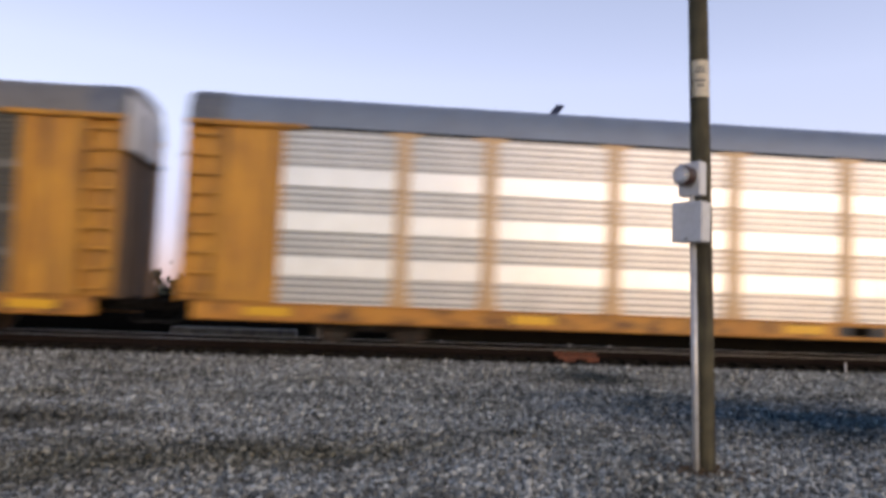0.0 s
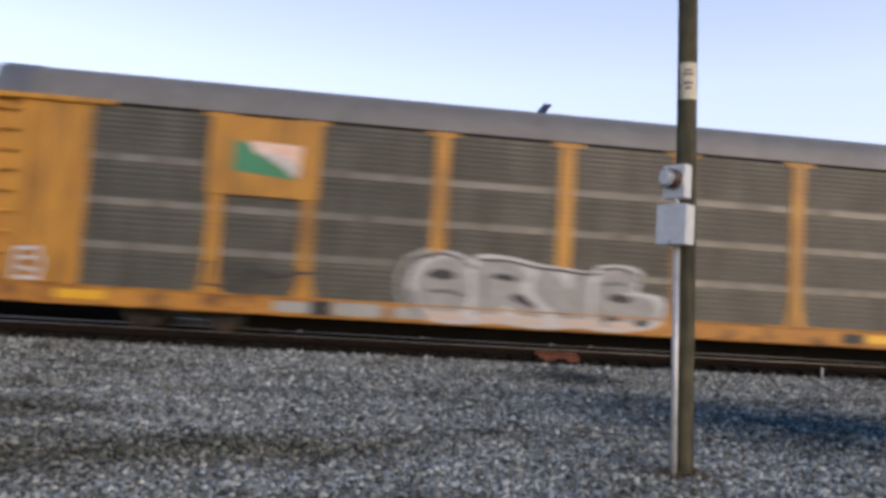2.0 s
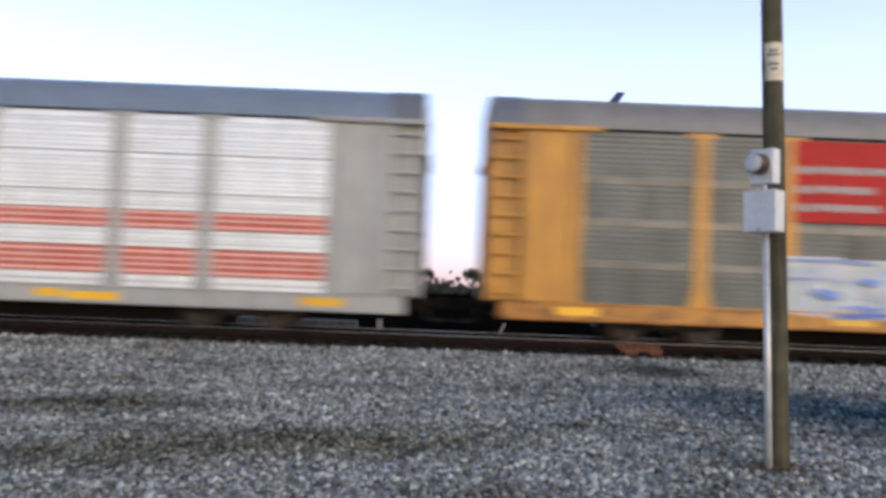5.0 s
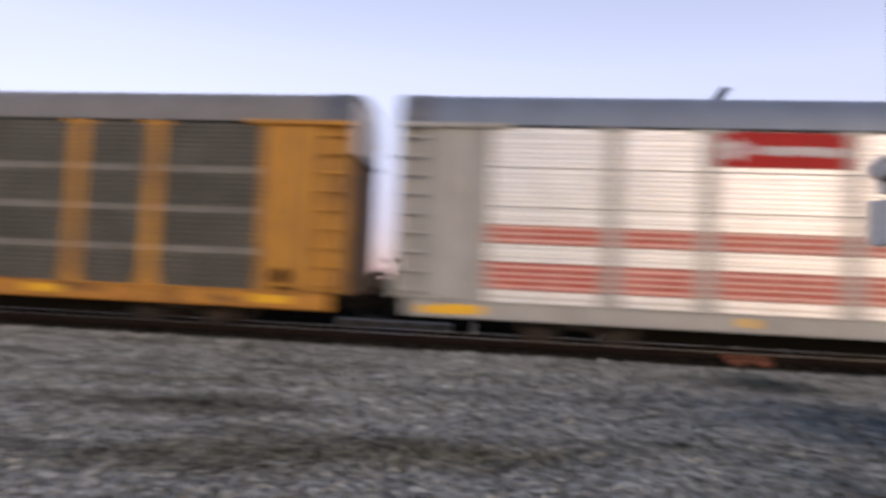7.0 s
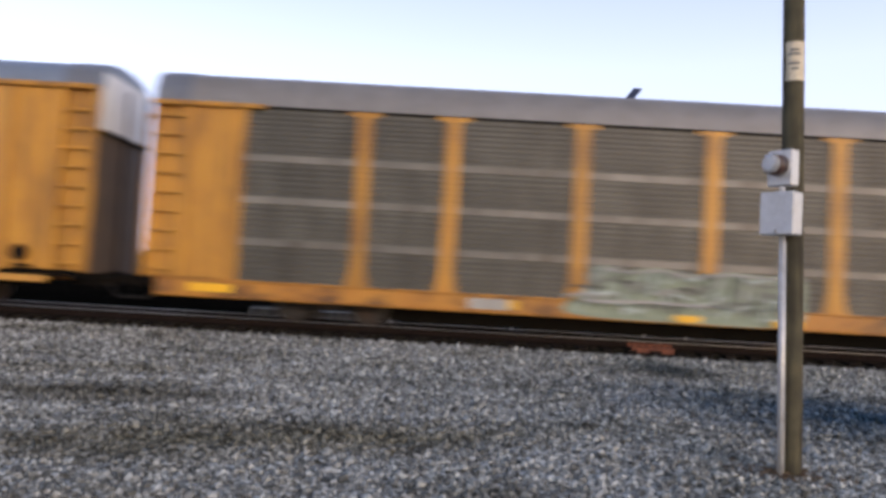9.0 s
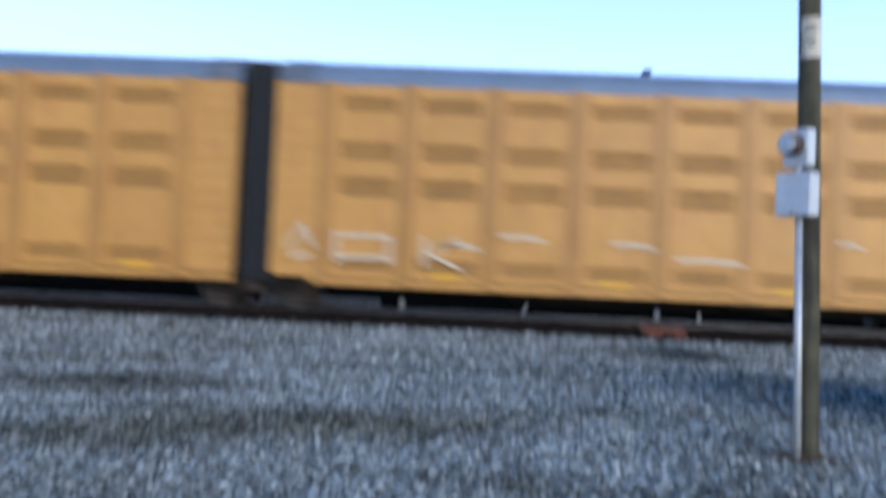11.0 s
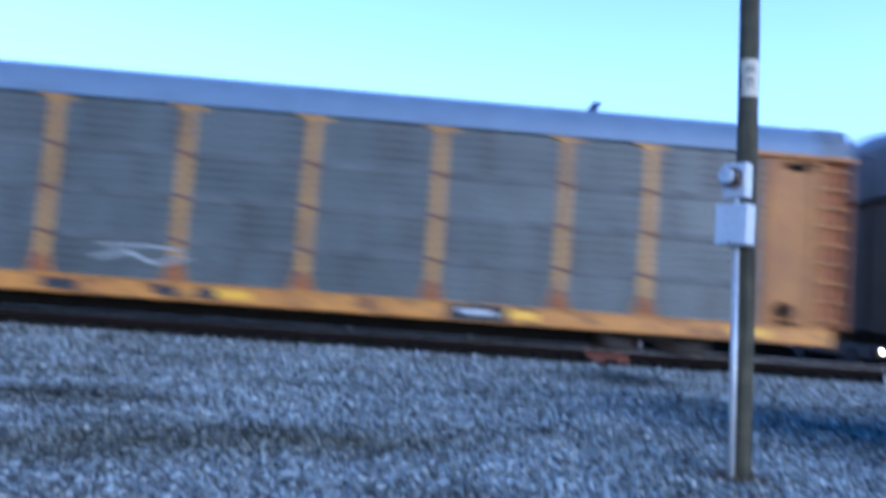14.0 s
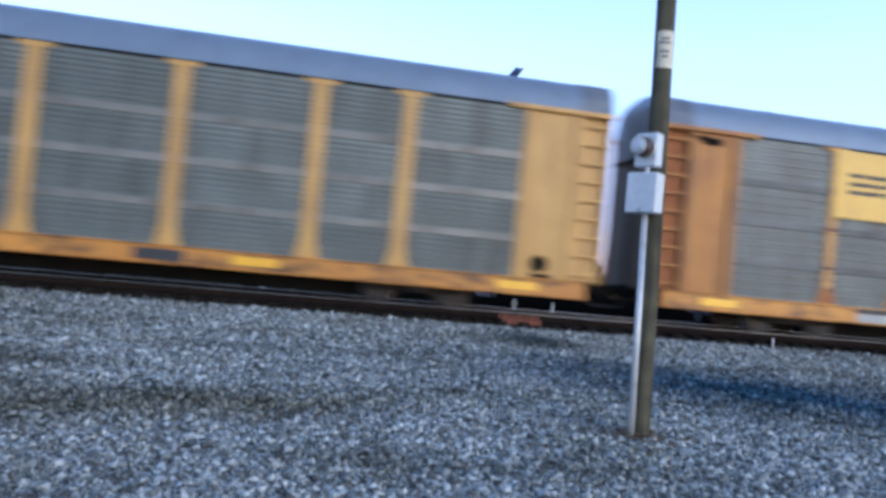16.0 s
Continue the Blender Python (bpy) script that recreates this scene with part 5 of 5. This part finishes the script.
for k, p in enumerate([[(-15.05, .85), (-14.8, 1.85), (-14.4, 1.9)], [(-14.4, .8), (-14.25, 1.75)], [(-14.2, 1.4), (-13.6, 1.45)], [(-13.5, .85), (-13.4, 1.75)], [(-12.65, .8), (-12.6, 1.65), (-12.3, 1.88)],
                       [(-12.3, .85), (-11.85, 1.8), (-11.4, 1.8)], [(-11.85, 1.25), (-11.25, 1.3)], [(-11.1, .85), (-10.65, 1.7), (-10.15, 1.75)], [(-10.6, 1.1), (-10.05, 1.65), (-10.0, .9)], [(-10.0, .8), (-9.55, .85)]]):
    part("graffiti_letter", Mesh().stroke(p, .31, YG - .006 - .0015 * k), MAT_SKYSPRAY if k % 3 else MAT_BLUESPRAY, g, "light blue spray-painted stroke")
scribbles(g, -15.2, -9.8, .85, 1.85, 24, .08, MAT_GREENSPRAY, YG - .023, 47)
scribbles(g, -15.2, -9.6, .75, 1.75, 15, .12, MAT_SKYSPRAY, YG - .062, 48)
scribbles(g, -15.0, -9.8, .85, 1.8, 12, .06, MAT_LIMEBLUE, YG - .087, 49)
for k, p in enumerate([[(-14.62, .8), (-14.6, 1.5)], [(-13.9, 1.75), (-13.75, 1.15), (-13.85, .9)], [(-13.05, .85), (-13.0, 1.75)], [(-12.1, 1.0), (-11.75, 1.05)], [(-11.45, 1.55), (-11.2, 1.0)], [(-15.25, 1.4), (-15.0, 2.0), (-14.3, 2.02)],
                       [(-12.9, 1.85), (-12.3, 2.05), (-11.4, 1.98)], [(-10.9, 1.75), (-10.0, 1.92), (-9.82, 1.4)]]):
    part("paint_stroke", Mesh().stroke(p, .05, YG - .03), MAT_LIMESPRAY if k > 4 else MAT_LIMEBLUE, g)
for x, z in ((-14.15, 1.15), (-12.05, 1.5), (-10.45, 1.35), (-13.1, 1.3)):
    part("paint_stroke", Mesh().stroke([(x - .12, z), (x + .14, z + .05)], .09, YG - .108), MAT_DARKSPRAY, g)
g = part("graffiti", blotch([(-9.5, .9), (-9.45, 1.7), (-8.6, 1.78), (-7.6, 1.6), (-7.1, 1.45), (-7.2, .95), (-8.2, .82)], YG), MAT_GREENSPRAY, car, "faint pale lime and white graffiti")
scribbles(g, -9.3, -7.3, 1.0, 1.6, 5, .14, MAT_LIMESPRAY, YG - .006, 51)
scribbles(g, -9.2, -7.5, 1.1, 1.6, 4, .12, MAT_PALESPRAY, YG - .02, 52)
part("paint_stroke", Mesh().stroke([(-6.0, 1.3), (-5.6, 1.5), (-5.5, 1.15)], .12, NEAR - .02), MAT_ORANGE_RUST, car, "faded red paint mark")

# fourth car: white with red stripes
car = autorack("white car carrier with red stripes, red emblem sign and grey ends", -65.85, 28.9, MAT_GREYPAINT, ("stripe", MAT_WHITE), MAT_ROOF_BLUE, sill=MAT_GREYPAINT, gap=1.3, seed=4, brake=False)
sg = part("red_sign", Mesh().box(-21.75, -18.85, NEAR + .005, NEAR + .03, 4.08, 4.86, .01), MAT_RED_SIGN, car, "red sign with white emblem and lettering")
part("emblem", Mesh().prism([(-21.4 + .22 * math.cos(a) * (1.3 if k % 2 else .8), 4.47 + .25 * math.sin(a) * (1.2 if k % 2 else .8)) for k, a in enumerate(np.linspace(0, 6.1, 12))], NEAR - .002, NEAR + .004), MAT_WHITEPAINT, sg)
bars(sg, -20.95, -19.1, (4.45,), .2, MAT_WHITEPAINT, NEAR + .003, .35)
for x in (-28.2, -8.0):
    part("reflective_stripe", Mesh().box(x, x + 1.2, NEAR - .04, NEAR - .028, .56, .74, .003), MAT_SAFETY, car)

# fifth car: pale green graffiti
car = autorack("yellow car carrier with dark grey screens and pale green graffiti", -95.85, 28.7, MAT_YELLOW, ("std", MAT_SCREEN), MAT_ROOF, gap=1.3, seed=6)
g = part("graffiti", blotch([(-18.95, .58), (-18.6, 1.15), (-18.25, 1.72), (-17.7, 1.6), (-17.0, 1.72), (-16.2, 1.6), (-15.4, 1.7), (-14.5, 1.66), (-13.75, 1.68), (-13.65, 1.1), (-13.9, .56), (-16, .5)], NEAR - .06, steps=4), MAT_GREENSPRAY, car, "pale grey-green block graffiti over screens and sill")
scribbles(g, -18.6, -13.8, .8, 1.55, 20, .12, MAT_GREYSPRAY2, NEAR - .065, 60)
scribbles(g, -18.6, -13.8, .75, 1.58, 26, .045, MAT_DARKSPRAY, NEAR - .098, 61)
scribbles(g, -18.8, -13.9, .7, 1.6, 24, .06, MAT_MINT, NEAR - .14, 62)
scribbles(g, -18.8, -13.9, .75, 1.65, 14, .045, MAT_LETTER, NEAR - .18, 63)
part("paint_stroke", Mesh().stroke([(-18.5, 1.2), (-18.2, 1.66), (-17.7, 1.55), (-17.0, 1.66), (-16.2, 1.54), (-15.4, 1.64), (-14.5, 1.6), (-13.8, 1.62)], .05, NEAR - .204), MAT_LETTER, g)
part("paint_stroke", Mesh().stroke([(-18.6, .88), (-17.2, .93), (-15.9, .9)], .07, NEAR - .206), MAT_LETTER, g)
for x in (-16.3, -14.1):
    part("bare_sill_patch", Mesh().stroke([(x - .22, .6), (x + .22, .61)], .16, NEAR - .208), MAT_SAFETY, g, "yellow sill showing through the paint")


def articulated(label, front, L, bays, door_front, cut, seed):
    """One half of a two-part articulated car carrier with solid sides and rows of punched screens."""
    r = random.Random(seed)
    car = thing("articulated_autorack", label, "railcar", group="freight train")
    KEYED_CARS.append((car, front))
    underframe(car, L, (-4.3,) if door_front else (-L + 4.3, .4), 0.33)
    x, way = (0, 1) if door_front else (-L, -1)
    coupler(car, x, way, .7)
    end_door(car, x, way, MAT_DOOR if door_front else MAT_DOOR_GREY, MAT_DOOR_DARK, 5.6)
    for s in (-1, 1):
        ladder_end(car, x, way, MAT_YELLOW_PALE if not door_front else MAT_YELLOW, 5.12, s)
    add_roof(car, L, 5.2, 5.8, MAT_ROOF_BLUE)
    for s in (-1, 1):
        y0, y1 = (NEAR - .0, NEAR + .08) if s < 0 else (-NEAR - .08, -NEAR)
        part("side_sill", Mesh().box(-L + .9, -.9 if door_front else 0, y0, y1, .6, .755, .01), MAT_YELLOW_PALE, car)
        part("sill_seam", Mesh().box(-L + .9, 0, y0 + .02, y1, .74, .79, .004), MAT_UNDER, car)
    pm = shared(("apost",), lambda: Mesh().box(-.19, .19, NEAR - .012, NEAR + .1, 0, 4.46, .012).box(-.15, .15, NEAR - .02, NEAR + .1, -.17, 0, .01).box(-.1, .1, NEAR - .03, NEAR, .0, 4.46, .01), "side_post", MAT_YELLOW_POST)
    for b in bays[1:-1]:
        both_sides("side_post", pm, car, -b, .77, 0)
    for i, (a, b) in enumerate(zip(bays[:-1], bays[1:])):
        w = b - a
        solid = i in cut
        if solid:
            data = shared(("asolid", round(w, 2)), lambda: Mesh().corrugated(w, 4.45, .37, .008, NEAR + .03), "solid_panel", MAT_YELLOW_PALE)
            both_sides("solid_panel", data, car, -b, .78, w)
            continue
        back = shared(("aback", round(w, 2)), lambda: Mesh().corrugated(w, 4.45, .07, .006, NEAR + .05), "punched_screen", MAT_OCHRE)
        both_sides("punched_screen", back, car, -b, .78, w)
        for z0, z1 in ((.78, .96), (1.28, 2.64), (3.09, 3.48), (3.9, 4.59), (4.94, 5.23)):
            data = shared(("astrip", round(w, 2), z0), lambda: Mesh().box(0, w, NEAR + .02, NEAR + .05, 0, z1 - z0, .006), "side_plate", MAT_YELLOW_PALE)
            both_sides("side_plate", data, car, -b, z0, w)
        if i % 2 == seed % 2:
            part("reflective_stripe", shared("patch2", lambda: Mesh().box(-.33, .33, NEAR - .01, NEAR + .018, 0, .11, .003), "reflective_stripe", MAT_SAFETY), None, car, "yellow reflective stripe", (-(a + b) / 2, 0, .84))
        sm = Mesh()
        for sx in (.0, w - .3):
            sm.box(sx, sx + .3, NEAR + .018, NEAR + .05, 0, 4.45, .006)
        data = shared(("aedge", round(w, 2)), lambda: sm, "side_edge_plate", MAT_YELLOW_PALE)
        both_sides("side_edge_plate", data, car, -b, .78, w)
    return car


FB = [2.05, 3.8, 5.36, 7.3, 9.23, 11.16, 13.09, 15.02, 16.95, 18.86, 20.72, 21.92]
car = articulated("leading half of buff-yellow articulated car carrier with punched screen rows", -125.87, 21.92, FB, True, (0, 1, 10), 30)
hand_brake(car, -1.5)
for x, z, w in ((-13.7, 1.78, .85), (-12.0, 1.5, 1.4), (-8.9, 2.0, .4), (-16.2, 1.85, .9), (-17.6, 1.6, .8)):
    part("graffiti", Mesh().stroke([(x - w / 2, z), (x - w * .1, z + .03), (x + w / 2, z - .02)], .1, NEAR - .04), MAT_PALEYELLOW, car, "faint pale spray-painted dash")
for p in ([(-20.4, 1.15), (-20.4, 1.75), (-19.2, 1.75), (-19.2, 1.2)], [(-20.3, 1.25), (-19.3, 1.28)], [(-18.4, 1.15), (-18.4, 1.75)], [(-17.6, 1.75), (-18.3, 1.4), (-17.6, 1.1)], [(-21.5, 1.4), (-21.2, 1.95), (-20.95, 1.5)], [(-21.4, 1.2), (-21.0, 1.3)]):
    part("graffiti", Mesh().stroke(p, .1, NEAR - .04), MAT_PALEYELLOW, car)
part("graffiti", blotch([(-6.9, .98), (-6.9, 1.2), (-5.6, 1.22), (-5.5, 1.0)], NEAR - .02), MAT_PALESPRAY, car, "faded grey paint patch")
bel = part("gangway_bellows", Mesh().box(-22.7, -21.94, -1.25, 1.25, .66, 5.68, .01), MAT_BLACK, car, "black ribbed rubber bellows between the halves")
for k in range(6):
    x = -21.95 - k * .125
    part("bellows_fold", Mesh().box(x - .1, x, -1.3, 1.3, .62, 5.72, .03), MAT_BLACK, bel)

GB2 = [0.0, 1.26, 3.2, 5.12, 7.05, 8.97, 10.87, 12.78, 14.7, 16.6, 18.2, 19.9]
car = articulated("trailing half of buff-yellow articulated car carrier with pale sign plate", -148.65, 21.93, GB2, False, (0, 9, 10), 31)
part("sign_plate", Mesh().box(-18.0, -16.78, NEAR - .0, NEAR + .03, 2.23, 2.97, .01), MAT_CREAM, car, "blank cream sign plate")
part("stencil_plate", Mesh().box(-18.9, -18.25, NEAR - .0, NEAR + .03, 2.74, 2.92, .01), MAT_GREYSPRAY, car)
part("graffiti", Mesh().stroke([(-15.35, 2.14), (-15.05, 2.16)], .27, NEAR - .035), MAT_WHITEPAINT, car, "pale grey spray-painted dash")
part("graffiti", Mesh().stroke([(-14.35, 2.14), (-13.75, 2.16)], .25, NEAR - .035), MAT_WHITEPAINT, car, "pale grey spray-painted dash")
for x, z in ((-10.2, 1.2), (-19.3, 1.05), (-18.1, .98), (-15.6, 1.05)):
    part("graffiti", Mesh().stroke([(x - .4, z), (x - .1, z + .12), (x + .1, z - .05), (x + .4, z + .1)], .13, NEAR - .035), MAT_OCHREDARK, car, "brown spray-painted scrawl")
part("graffiti", Mesh().stroke([(-14.85, 2.15), (-14.6, 2.14)], .22, NEAR - .034), MAT_GREYSPRAY, car)
part("graffiti", Mesh().stroke([(-13.7, 2.15), (-13.45, 2.13)], .2, NEAR - .036), MAT_GREYSPRAY, car)
part("stencil_plate", Mesh().box(-14.3, -13.2, NEAR - .03, NEAR - .001, .6, .74, .003), MAT_WHITEPAINT, car)
scribbles(car, -10.75, -9.55, 1.0, 1.45, 7, .07, MAT_OCHREDARK, NEAR - .035, 71)
scribbles(car, -19.9, -18.8, 1.0, 1.3, 6, .06, MAT_OCHREDARK, NEAR - .035, 72)
scribbles(car, -15.9, -15.0, .95, 1.25, 5, .05, MAT_PALEYELLOW, NEAR - .035, 73)
part("graffiti", Mesh().stroke([(-21.2, 3.2), (-20.6, 3.7), (-20.9, 4.2), (-20.3, 4.4)], .09, NEAR - .035).stroke([(-20.9, 3.4), (-20.3, 3.6)], .08, NEAR - .035).stroke([(-20.4, 2.6), (-20.2, 2.9)], .1, NEAR - .035), MAT_OCHREDARK, car, "dark spray-painted scrawl")
part("reflective_stripe", Mesh().box(-20.95, -20.35, NEAR - .012, NEAR + .01, 1.15, 1.5, .004), MAT_SAFETY, car)

# next car: bare grey screens and a lettered yellow sign, worn paint
car = autorack("rusty yellow car carrier with plain grey screens and yellow lettered sign", -171.95, 28.25, MAT_YELLOW_OLD, ("plain", MAT_SCREEN_BLUE), MAT_ROOF_BLUE, gap=1.35, seed=8)
sg = part("yellow_sign", Mesh().box(-23.45, -21.35, NEAR - .03, NEAR + .02, 3.13, 4.86, .01), MAT_SIGN_YELLOW, car, "yellow sign with three lines of black lettering")
bars(sg, -23.05, -21.85, (4.24, 4.02, 3.82), .11, MAT_BLACKPAINT, NEAR - .031, .3)
part("graffiti", Mesh().stroke([(-17.3, 1.3), (-16.6, 1.5), (-16.0, 1.25), (-15.3, 1.45)], .09, NEAR - .02).stroke([(-17.2, 1.6), (-16.2, 1.65), (-15.4, 1.6)], .06, NEAR - .02), MAT_GREYPAINT, car, "faint pale spray-painted scrawl")
part("stencil_plate", Mesh().box(-22.5, -21.2, NEAR - .04, NEAR - .031, .52, .74, .003), MAT_GREYPAINT, car)
part("stencil_plate", Mesh().box(-20.9, -19.6, NEAR - .04, NEAR - .031, .52, .74, .003), MAT_GREYPAINT, car)
for x in (-22.55, -20.95):
    part("dark_sill_plate", Mesh().box(x, x + 1.4, NEAR - .046, NEAR - .031, .745, .87, .003), MAT_BLACKPAINT, car)
bp = part("dark_sill_plate", Mesh().box(-9.4, -8.0, NEAR - .05, NEAR - .031, .5, .9, .003), MAT_BLACKPAINT, car, "black sill plate with white lettering")
bars(bp, -9.1, -8.3, (.7,), .14, MAT_WHITEPAINT, NEAR - .051, .25)

# last car: dull grey screens
car = autorack("yellow car carrier with dull grey screens and pale zinc bands", -201.48, 28.6, MAT_YELLOW_FADED, ("std", MAT_SCREEN_DARK), MAT_ROOF_BLUE, gap=1.35, seed=9)


def travel(t):
    """How far the train has run by t seconds."""
    return 13.134 * t - 0.00835 * t * t


def motions():
    times = [0.5 * k for k in range(33)]
    for ob, front in KEYED_CARS:
        walk(ob, [(t, pose(front + travel(t), TRACK_Y, RAIL_Z)) for t in times])
    steps = [k / FPS for k in range(16 * FPS + 1)]
    for ob, dx in KEYED_WHEELS:
        walk(ob, [(t, pose(dx, 0, .42, 0, math.degrees(travel(t) / .42), 0)) for t in steps])


motions()
